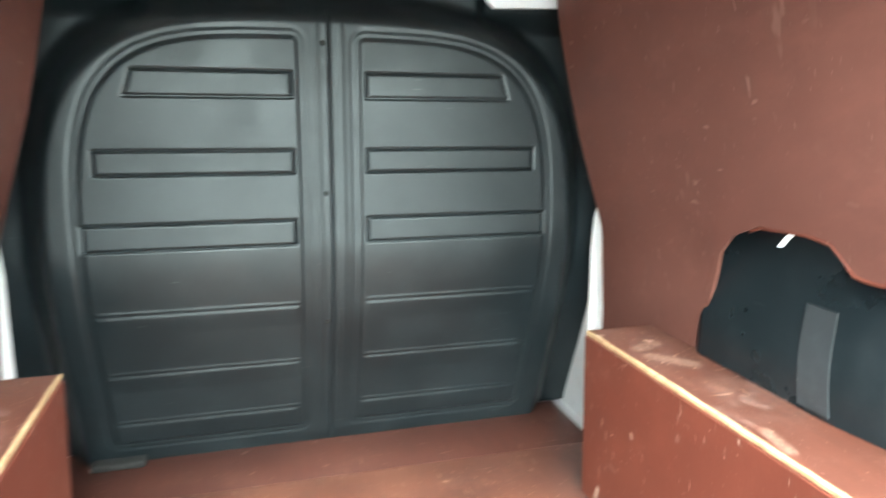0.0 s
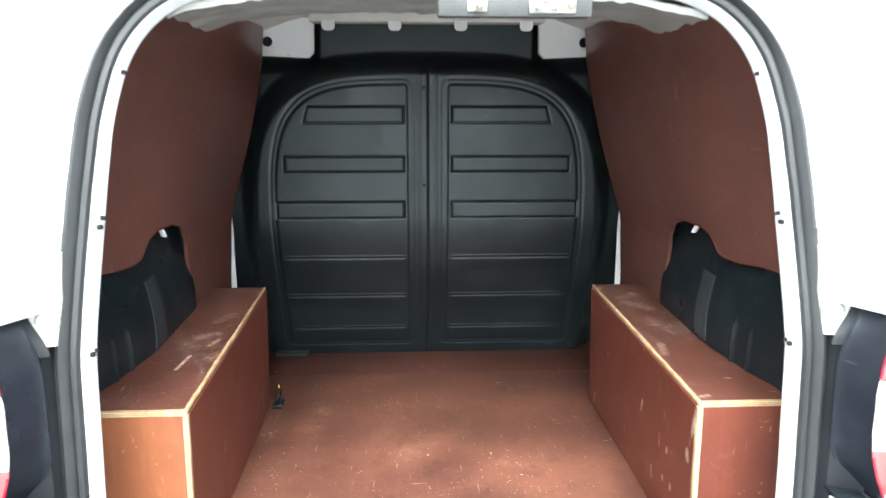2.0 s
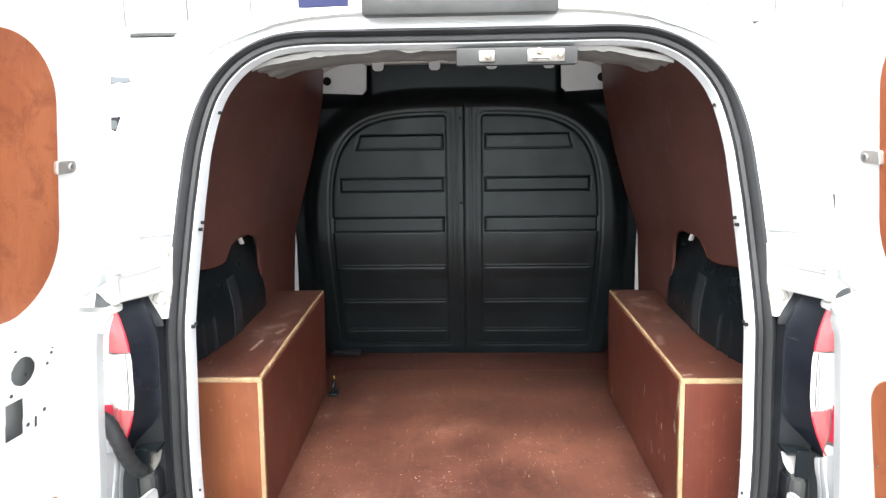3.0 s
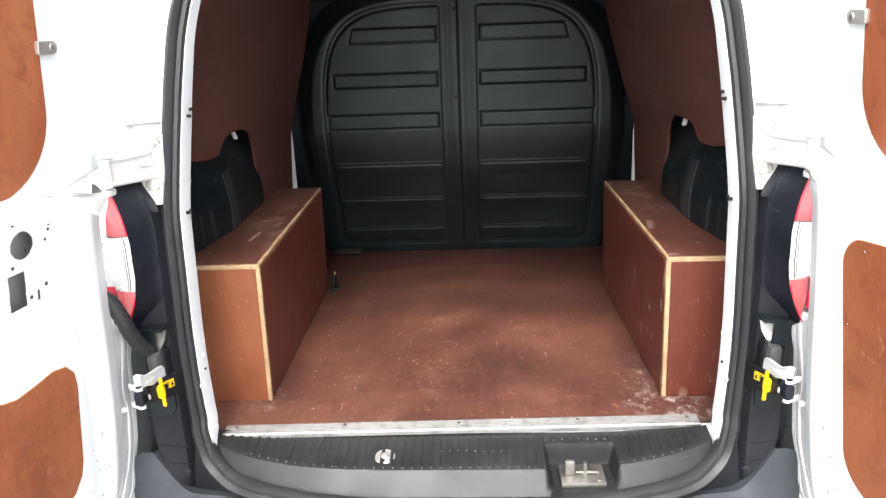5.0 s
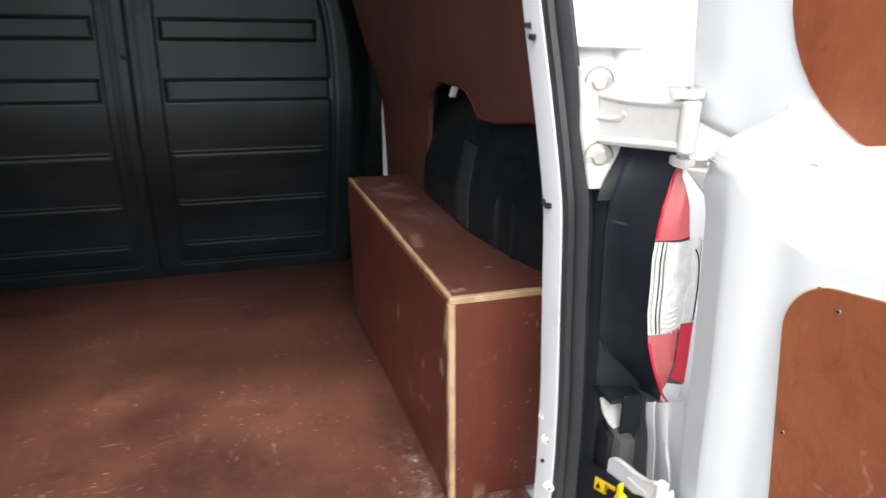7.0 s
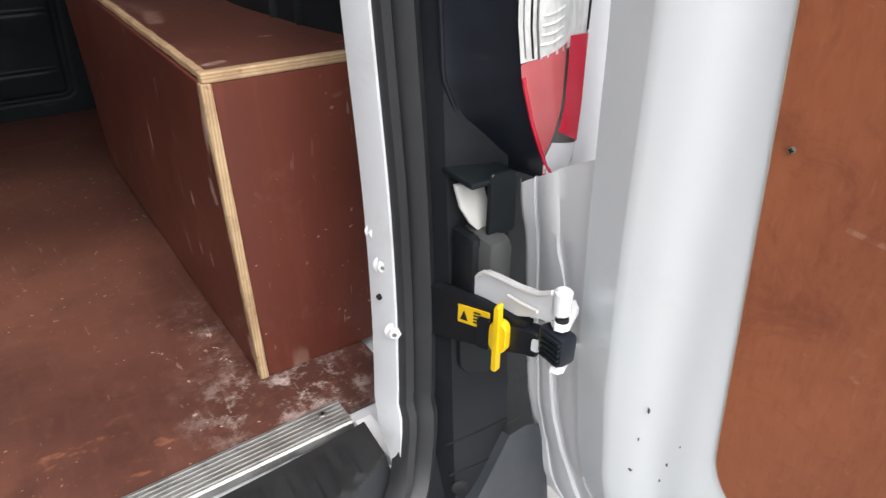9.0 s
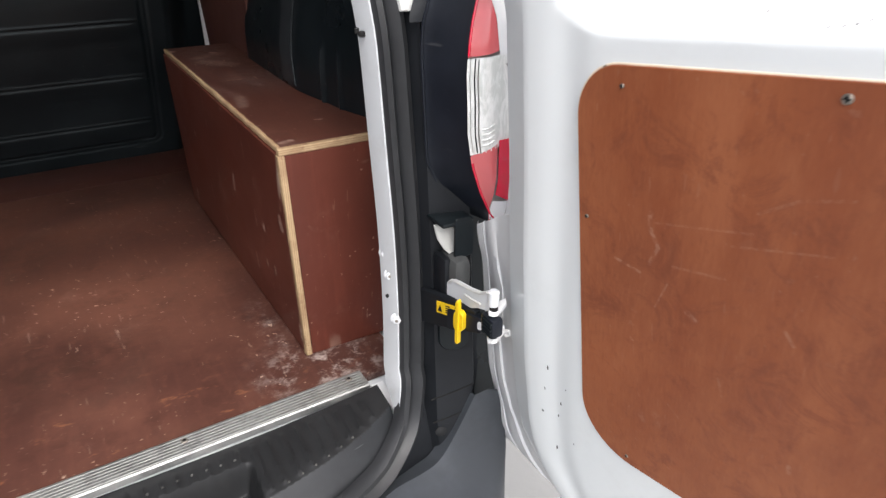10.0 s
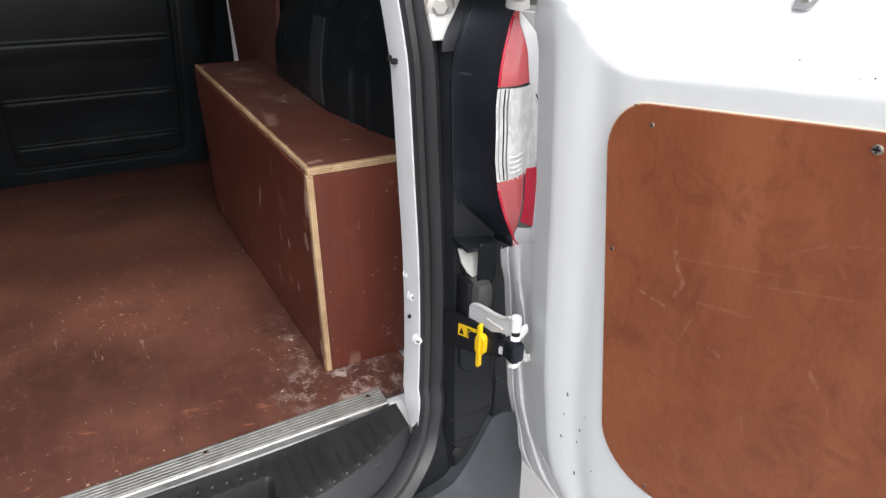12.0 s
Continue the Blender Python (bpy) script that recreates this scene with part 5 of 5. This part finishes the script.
    part("knuckle", lathe(neck(0.116, 1.214, 0.008), (0, 0, 1), [(0, 0.009), (0.002, 0.0105), (0.054, 0.0105), (0.056, 0.008)], 16), HINGE_SHADE, hinge)
    for z in (1.198, 1.272):
        leaf = part("door_leaf", slab([(0.657, -0.176), (0.675, -0.160), (0.694, -0.164), (0.694, -0.180), (0.672, -0.194)], 0.009, lambda a, b, d: Vector((s * (a if z > 1.2 else max(a, 0.669)), b, z + d))), HINGE_SHADE, hinge)
        part("pin_head", lathe((s * 0.680, -0.176, z + 0.009), (0, 0, 1), [(0, 0.0065), (0.003, 0.0065), (0.004, 0.004)], 12), STEEL, hinge)
    part("gusset", slab([(0.0, 1.198), (0.052, 1.199), (0.055, 1.168), (0.046, 1.158)], 0.004, lambda a, b, d: Vector((s * (0.676 + 0.4 * a), -0.188 - 0.8 * a - d, b))), HINGE_SHADE, hinge, "triangular white gusset")
    for y, z in ((-0.036, 1.276), (-0.076, 1.189)):
        bolt(hinge, Vector(hinge_face(0.640 if z > 1.2 else 0.637, z, 0.008)), (-s * 0.25, -1, 0), 0.0105, LUG)
        # wider disc under the bolt, dark to imitate the shaded outline
        part("washer", lathe(hinge_face(0.640 if z > 1.2 else 0.637, z, 0.0076), (-s * 0.25, -1, 0), [(0, 0.0190), (0.0007, 0.0188), (0.0009, 0.0160)], 20), RUSTY, hinge, "dark disc drawing the shade round the bolt")
    # lower hinge with its arm
    def arm_face(a, b, d):
        return Vector((s * (0.656 + 0.03 * a), -0.106 - 0.97 * a, 0.776 + b)) + Vector((-s * 0.95, -0.2, 0)) * d
    top_line = ((0.050, 0.026), (0.058, 0.033), (0.072, 0.036), (0.100, 0.040), (0.125, 0.046), (0.141, 0.056))
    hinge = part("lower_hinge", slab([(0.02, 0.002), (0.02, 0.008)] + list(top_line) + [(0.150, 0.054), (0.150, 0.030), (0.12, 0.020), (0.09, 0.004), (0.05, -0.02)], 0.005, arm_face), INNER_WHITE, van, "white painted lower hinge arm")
    part("lip", tube([arm_face(a, b, 0.006) for a, b in top_line], 0.0022, 8), HINGE_SHADE, hinge)
    part("rib", tube([arm_face(a, b, 0.008) for a, b in ((0.092, 0.028), (0.11, 0.029), (0.128, 0.032))], 0.0016, 8), HINGE_SHADE, hinge)
    part("knuckle", lathe((s * 0.660, -0.250, 0.814), (0, 0, 1), [(0, 0.0065), (0.001, 0.0074), (0.020, 0.0074), (0.022, 0.005)], 16), INNER_WHITE, hinge)
    for z in (0.802, 0.760):
        eye = part("eye", slab([(0.652, -0.252), (0.655, -0.2575), (0.661, -0.259), (0.668, -0.255), (0.684, -0.246), (0.690, -0.236), (0.668, -0.238), (0.656, -0.244)], 0.006, lambda a, b, d: Vector((s * a, b, z + d))), WHITE, hinge, "white hinge lug on the door")
        part("pin", lathe((s * 0.660, -0.2515, z + 0.006), (0, 0, 1), [(0, 0.0056), (0.003, 0.0056), (0.004, 0.004)], 12), BLACK_HOLE, hinge)
    # door check: black strap, sticker, yellow release, link block on the door
    way = Vector((s * 0.024, -0.142, 0)).normalized()
    start = Vector((s * 0.642, -0.100, 0.744))

    def along(a, b, d):
        return start + way * a + Vector((0, 0, b + 0.24 * a)) + Vector((-s * 0.95, -0.3, 0)).normalized() * d
    check = part("door_check", slab([(-0.004, -0.030), (0.05, -0.027), (0.09, -0.022), (0.12, -0.016), (0.12, 0.016), (0.09, 0.020), (0.05, 0.024), (-0.004, 0.027)], 0.010, along), TRIM, van, "black door check strap")
    part("guide", slab(rounded(0.066, -0.024, 0.082, 0.010, (0.003,) * 4, 3), 0.013, along), GLOSS_BLACK, check)
    part("check_link", slab(rounded(0.104, -0.014, 0.134, 0.012, (0.003, 0.005, 0.005, 0.003), 3), 0.013, along), GLOSS_BLACK, check)
    part("tab", slab(rounded(0.128, -0.006, 0.136, 0.006, (0.002,) * 4, 3), 0.0145, along), INNER_WHITE, check, "white tab on the check link")
    block = part("check_block", box((s * 0.650, -0.264, 0.771), (s * 0.668, -0.236, 0.799), 0.004), GLOSS_BLACK, check)
    for k in range(5):
        part("coil", tube([(s * 0.6495, -0.262 + 0.005 * j, 0.7745 + 0.005 * k) for j in range(5)], 0.0016, 6), SIDE_BLACK, check)
    part("sticker", slab(rounded(0.040, -0.004, 0.080, 0.016, (0.001,) * 4, 2), 0.0108, along), YELLOW, check, "yellow warning sticker")
    part("mark", slab([(0.044, 0.0), (0.054, 0.0), (0.049, 0.011)], 0.0114, along), BLACK_HOLE, check, "dark warning triangle")
    for b in (0.0005, 0.004, 0.0075, 0.011):
        part("mark", slab(rounded(0.0605, b, 0.0695, b + 0.0015, (0.0003,) * 4, 2), 0.0114, along), BLACK_HOLE, check, "dark bar of small print")
    lever = part("release", rough_slab(rounded(0.0925, -0.036, 0.0978, 0.034, (0.0026,) * 4, 4), 0.007, along, 0.016), YELLOW, check, "yellow release lever")
    part("knob", rough_slab(rounded(0.0855, -0.017, 0.1045, 0.016, (0.009,) * 4, 6), 0.008, along, 0.012), YELLOW, check, "yellow release knob")

# cable sleeve on the other door side
sleeve = spline([(-0.72, -0.245, 1.02), (-0.692, -0.236, 0.995), (-0.682, -0.226, 0.959), (-0.684, -0.20, 0.91), (-0.684, -0.168, 0.862), (-0.677, -0.135, 0.832), (-0.665, -0.10, 0.822)], 7)
part("cable_sleeve", tube(sleeve, [0.0155 + 0.0009 * math.sin(k * 2.1) for k in range(len(sleeve))], 14), RUBBER, van, "black rubber cable sleeve between body and door")
# the left corner of the body stands 13 mm further in than the right
for ob in van.children_recursive:
    if ob.name.split(".")[0] not in ("seal", "flange", "seal_apron") and max(v.co.x for v in ob.data.vertices) < -0.3:
        for v in ob.data.vertices:
            v.co.x += 0.013


# ---- rear doors ----
def door_plane(u, z, s=1):
    """Where the inner skin lies: lower field leaning, a ledge with a rounded corner, and the upper field set further out."""
    low, high = 0.802 - 0.15 * z, 0.707 - 0.11 * (z - 1.25)
    if s < 0:
        inset = step(0.03, 0.11, u)
        return low + (high - low) * step(1.182 + 0.035 * inset, 1.220 + 0.028 * inset, z)
    turn = float(np.interp(u, [-0.01, 0.03, 0.045, 0.06, 0.1, 0.2, 0.5], [1.225, 1.255, 1.285, 1.290, 1.255, 1.275, 1.31]))
    inside = meet(z - 1.167 - 0.12 * (min(u, 0.5) - 0.15), u - 0.095, 0.07)
    return low + (high - low) * max(step(0.0, 0.072, inside), step(turn - 0.05, turn, z))


def door_point(s, u, z, n):
    """u along the open door from its hinge line, n outwards through it."""
    return Vector((s * (door_plane(u, z, s) + 0.173 * u + 0.985 * n), -0.24 - 0.985 * u + 0.173 * n, z))


def door_start(z, s=1):
    base = float(np.interp(z, [0.42, 0.43, 0.44, 0.455, 0.48, 0.52, 0.565, 0.62, 0.73, 0.888, 1.017, 1.17], [0.42, 0.28, 0.19, 0.11, 0.06, 0.026, 0.0, -0.008, -0.008, 0.003, 0.015, 0.026])) - (0.112 if s > 0 else 0.142) * step(1.215, 1.252, z)
    if z > 1.62:
        base += 0.14 * ((z - 1.62) / 0.14) ** 2.2
    return base


def door_stop(z):
    return 0.60 - (0.1 * ((z - 1.64) / 0.12) ** 2.5 if z > 1.64 else 0)


def cut_here(u, z):
    if math.hypot(u - 0.228, z - 1.190) < 0.0225:
        return True
    return 0.228 < u < 0.261 and 1.088 < z < 1.147


for s, number in ((-1, 1), (1, 2)):
    door = thing("door_%d" % number, (s * 0.69, -0.24, 0.5), "open white rear van door with red-brown plywood infill panels" if s > 0 else "open white rear van door with plywood panels and empty lock cut-outs", "door", "rear doors", "structure")
    zs = sorted(set([0.42 + 0.01 * k for k in range(9)] + [0.51 + 0.0125 * k for k in range(101)] + ([1.08 + 0.0025 * k for k in range(72)] if s < 0 else [1.15 + 0.003 * k for k in range(56)])))
    ts = sorted(set([k / 60 for k in range(61)] + [0.003 * k for k in range(24)] + ([0.31 + 0.003 * k for k in range(50)] if s < 0 else [])))
    bm = bmesh.new()
    vs, centre = [], []
    for z in zs:
        u0, u1 = door_start(z, s), door_stop(z)
        row = []
        for t in ts:
            u = u0 + (u1 - u0) * t
            roll = min(u - u0, u1 - u, (1.76 - z) * 1.2)
            n = 0.022 * (1 - min(1, max(0.0, roll) / 0.045)) ** 2
            if u < 0.3:
                low = 0.019 * (1 - min(1.0, max(0.0, u - u0) / 0.042)) + 0.003 * step(0.03, 0.0, abs(u - u0 - 0.095))
                high = 0.009 * (1 - min(1, max(0.0, u - u0) / 0.05)) ** 1.4
                n = low + (high - low) * step(1.16, 1.24, z)
            row.append((bm.verts.new(door_point(s, u, z, n)), u))
        vs.append(row)
    for k in range(len(zs) - 1):
        for j in range(len(ts) - 1):
            mu, mz = (vs[k][j][1] + vs[k + 1][j + 1][1]) / 2, (zs[k] + zs[k + 1]) / 2
            if s < 0 and cut_here(mu, mz):
                continue
            bm.faces.new((vs[k][j][0], vs[k][j + 1][0], vs[k + 1][j + 1][0], vs[k + 1][j][0]))
    part("inner_skin", bm, DOOR_WHITE, door, "white painted inner door skin", True, 50)
    # edge return and outer skin
    rim_line = [(door_start(z, s), z) for z in zs] + [(door_stop(z), z) for z in reversed(zs)]
    bm = bmesh.new()
    a = [bm.verts.new(door_point(s, u, z, 0.016 if u > 0.3 else 0.019 - 0.010 * step(1.16, 1.24, z))) for u, z in rim_line]
    b = [bm.verts.new(door_point(s, u, z, 0.064 + 0.04 * step(1.25, 1.17, z))) for u, z in rim_line]
    c = [bm.verts.new(door_point(s, u + (0.012 if u > 0.3 else -0.012), z, 0.068 + 0.04 * step(1.25, 1.17, z))) for u, z in rim_line]
    for p, q in ((a, b), (b, c)):
        for k in range(len(p)):
            bm.faces.new((p[k], p[(k + 1) % len(p)], q[(k + 1) % len(p)], q[k]))
    bm.faces.new(c)
    part("outer_skin", bm, WHITE, door, "white outer door skin")
    # hinge-side return, pressed in steps, cut back below the lamp
    rows = []
    for k in range(60):
        z = 0.44 + 0.495 * k / 59
        corner_at = door_point(s, door_start(z, s) + 0.001, z, 0.018)
        far = Vector((s * float(np.interp(z, [0.39, 0.461, 0.501, 0.551, 0.62, 0.678, 0.866, 0.93], [0.822, 0.77, 0.757, 0.753, 0.736, 0.729, 0.710, 0.704])), -0.142, z - 0.062 * step(0.8, 0.935, z)))
        facing = Vector((-s * 0.72, -0.69, 0))
        wave = 0.05 * math.sin(z * 19 + 1.0) - 0.18 * step(0.84, 0.79, z) * step(0.72, 0.76, z)
        deep = 0.0045 * step(0.86, 0.84, z)
        col = []
        for f, h in ((0.0, 0.0), (0.05, -0.002), (0.14, -0.0025), (0.3, -0.003), (0.44 + wave, -0.003 - deep), (0.48 + wave, -0.0005), (0.60 + wave, 0.0005), (0.72, 0.0005), (0.735, -0.0028), (0.765, -0.0028), (0.78, 0.0006), (0.90, 0.001), (0.95, 0.0026), (0.99, 0.0020), (1.01, -0.012)):
            col.append(corner_at + (far - corner_at) * f + facing * h)
        rows.append(col)
    ret = part("hinge_flange", grid(rows), WHITE, door, "white pressed hinge-side return")
    for f, z, r in ((0.16, 0.735, 0.004),):
        a = door_point(s, door_start(z, s), z, 0.018)
        bolt(ret, a + (Vector((s * 0.73, -0.142, z)) - a) * f + Vector((-s * 0.003, -0.003, 0)), (-s * 0.72, -0.69, 0), r, WHITE)
    for u, z, a, b in ((0.075, 0.74, 0.0011, 0.003), (0.062, 0.655, 0.0016, 0.0018), (0.095, 0.69, 0.0008, 0.0022), (0.085, 0.60, 0.0012, 0.003), (0.115, 0.63, 0.0009, 0.0012), (0.09, 0.665, 0.0006, 0.002), (0.068, 0.70, 0.0005, 0.002), (0.104, 0.72, 0.0005, 0.0009)):
        chip = [(u + a * (1 + 0.4 * math.sin(k * 2.7 + z * 50)) * math.cos(k * math.tau / 9), z + b * (1 + 0.4 * math.cos(k * 1.9 + u * 90)) * math.sin(k * math.tau / 9)) for k in range(9)]
        part("paint_chip", slab(chip, 0.0006, lambda p, q, d: door_point(s, p, q, 0.0004 - d)), GREY_RUBBER, door)
    if s > 0:
        for u, z, a, b in ((0.286, 1.206, 0.0010, 0.0006), (0.352, 1.207, 0.0011, 0.0007), (0.358, 1.210, 0.0008, 0.0005), (0.336, 1.203, 0.0008, 0.0005), (0.345, 1.205, 0.001, 0.0006)):
            chip = [(u + a * (1 + 0.4 * math.sin(k * 2.7 + z * 50)) * math.cos(k * math.tau / 9), z + b * (1 + 0.4 * math.cos(k * 1.9 + u * 90)) * math.sin(k * math.tau / 9)) for k in range(9)]
            part("paint_chip", slab(chip, 0.0006, lambda p, q, d: door_point(s, p, q, 0.0004 - d)), GREY_RUBBER, door)
    # plywood panels
    def on_skin(a, b, d):
        return door_point(s, a, b, -d + 0.001)
    if s > 0:
        low = rounded(0.133, 0.664, 0.462, 1.1455, (0.075, 0.03, 0.05, 0.05), 10)
        low = [(u - 0.3 * max(0.0, z - 1.0) * (u - 0.133) / 0.45, z + (0.05 + 0.125 * max(0.0, z - 0.66)) * (u - 0.135)) for u, z in low]
    else:
        low = [(0.134, 0.72), (0.14, 0.69), (0.16, 0.662), (0.19, 0.652), (0.46, 0.652), (0.475, 0.67), (0.475, 1.06), (0.45, 1.09), (0.41, 1.08), (0.37, 1.03), (0.33, 0.97), (0.30, 0.945), (0.27, 0.937), (0.23, 0.94), (0.19, 0.945), (0.16, 0.938), (0.14, 0.915), (0.134, 0.885)]
    lower = part("lower_panel", slab(low, 0.0038, on_skin), DOOR_PLY, door, "red-brown plywood infill panel with scuffs")
    part("panel_edge", slab([(u + (0.0012 if u > 0.3 else -0.0012), z + (0.0013 if z > 0.9 else -0.0005)) for u, z in low], 0.0028, on_skin), PALE_EDGE, door, "pale sawn panel edge")
    high = rounded(0.034, 1.240, 0.50, 1.700, (0.14, 0.1, 0.1, 0.11), 10)
    def on_high(a, b, d):
        return Vector((s * (0.707 - 0.11 * (b - 1.25) + 0.173 * a - 0.985 * (d - 0.001)), -0.24 - 0.985 * a - 0.173 * (d - 0.001), b))
    top = part("upper_panel", slab(high, 0.005, on_high), DOOR_PLY, door, "red-brown plywood window infill panel")
    part("panel_edge", slab([(u + (0.001 if u > 0.3 else -0.001), z + (0.0012 if z > 1.4 else -0.0012)) for u, z in high], 0.0036, on_high), PALE_EDGE, door, "pale sawn panel edge")
    inward = (-s, -0.17, 0)
    if s > 0:
        for u, z, r in ((0.1825, 1.133, 0.0024), (0.362, 1.161, 0.0042), (0.445, 0.998, 0.0036), (0.143, 0.990, 0.0022), (0.2, 0.680, 0.0022)):
            screw = bolt(lower, on_skin(u, z, 0.0032), inward, r, RUSTY, "screw", False)
            for c, d in ((0.7 * r, 0.2 * r), (0.2 * r, 0.7 * r)):
                part("screw_slot", slab([(u - c, z - d), (u + c, z - d), (u + c, z + d), (u - c, z + d)], 0.0056, on_skin), BLACK_HOLE, lower)
    # clamp lug on the upper panel and lug on the ledge
    lug = part("clamp_lug", slab(rounded(-0.001, 1.470, 0.044, 1.493, (0.011, 0.004, 0.004, 0.011), 5), 0.012, on_skin), LUG, door, "grey clamp lug over the panel edge")
    bolt(lug, on_skin(0.013, 1.4815, 0.012), inward, 0.006, STEEL, "screw", False)
    lug = part("ledge_lug", slab(rounded(0.236, 1.234, 0.255, 1.247, (0.006, 0.006, 0.005, 0.005), 5), 0.007, on_skin), STEEL, door, "grey metal lug on the door ledge")
    bolt(lug, on_skin(0.2455, 1.2405, 0.007), inward, 0.0042, STEEL, "screw", False)
    if s < 0:
        # no holes cut here: grey discs and bars paint their shade
        for u, z, r in ((0.172, 1.200, 0.003), (0.18, 1.185, 0.003), (0.234, 1.222, 0.0035), (0.250, 1.159, 0.0035), (0.29, 1.215, 0.003), (0.293, 1.141, 0.003), (0.185, 1.109, 0.004), (0.218, 1.098, 0.004)):
            bolt(door, on_skin(u, z, 0.0), inward, r, GREY_RUBBER, "fixing_hole", False)
        part("slot", slab(rounded(0.168, 1.206, 0.172, 1.226, (0.001,) * 4, 2), 0.002, on_skin), GREY_RUBBER, door)
        part("slot", slab(rounded(0.201, 1.087, 0.205, 1.105, (0.001,) * 4, 2), 0.002, on_skin), GREY_RUBBER, door)
        # added plate: its grey imitates the dim white cavity behind the cut-outs
        part("lock_backing", slab(rounded(0.17, 1.07, 0.29, 1.222, (0.01,) * 4, 3), 0.002, lambda a, b, d: door_point(s, a, b, 0.024 + d)), LOCK_SHADE, door, "plate added behind the lock cut-outs, greyed for cavity shade")
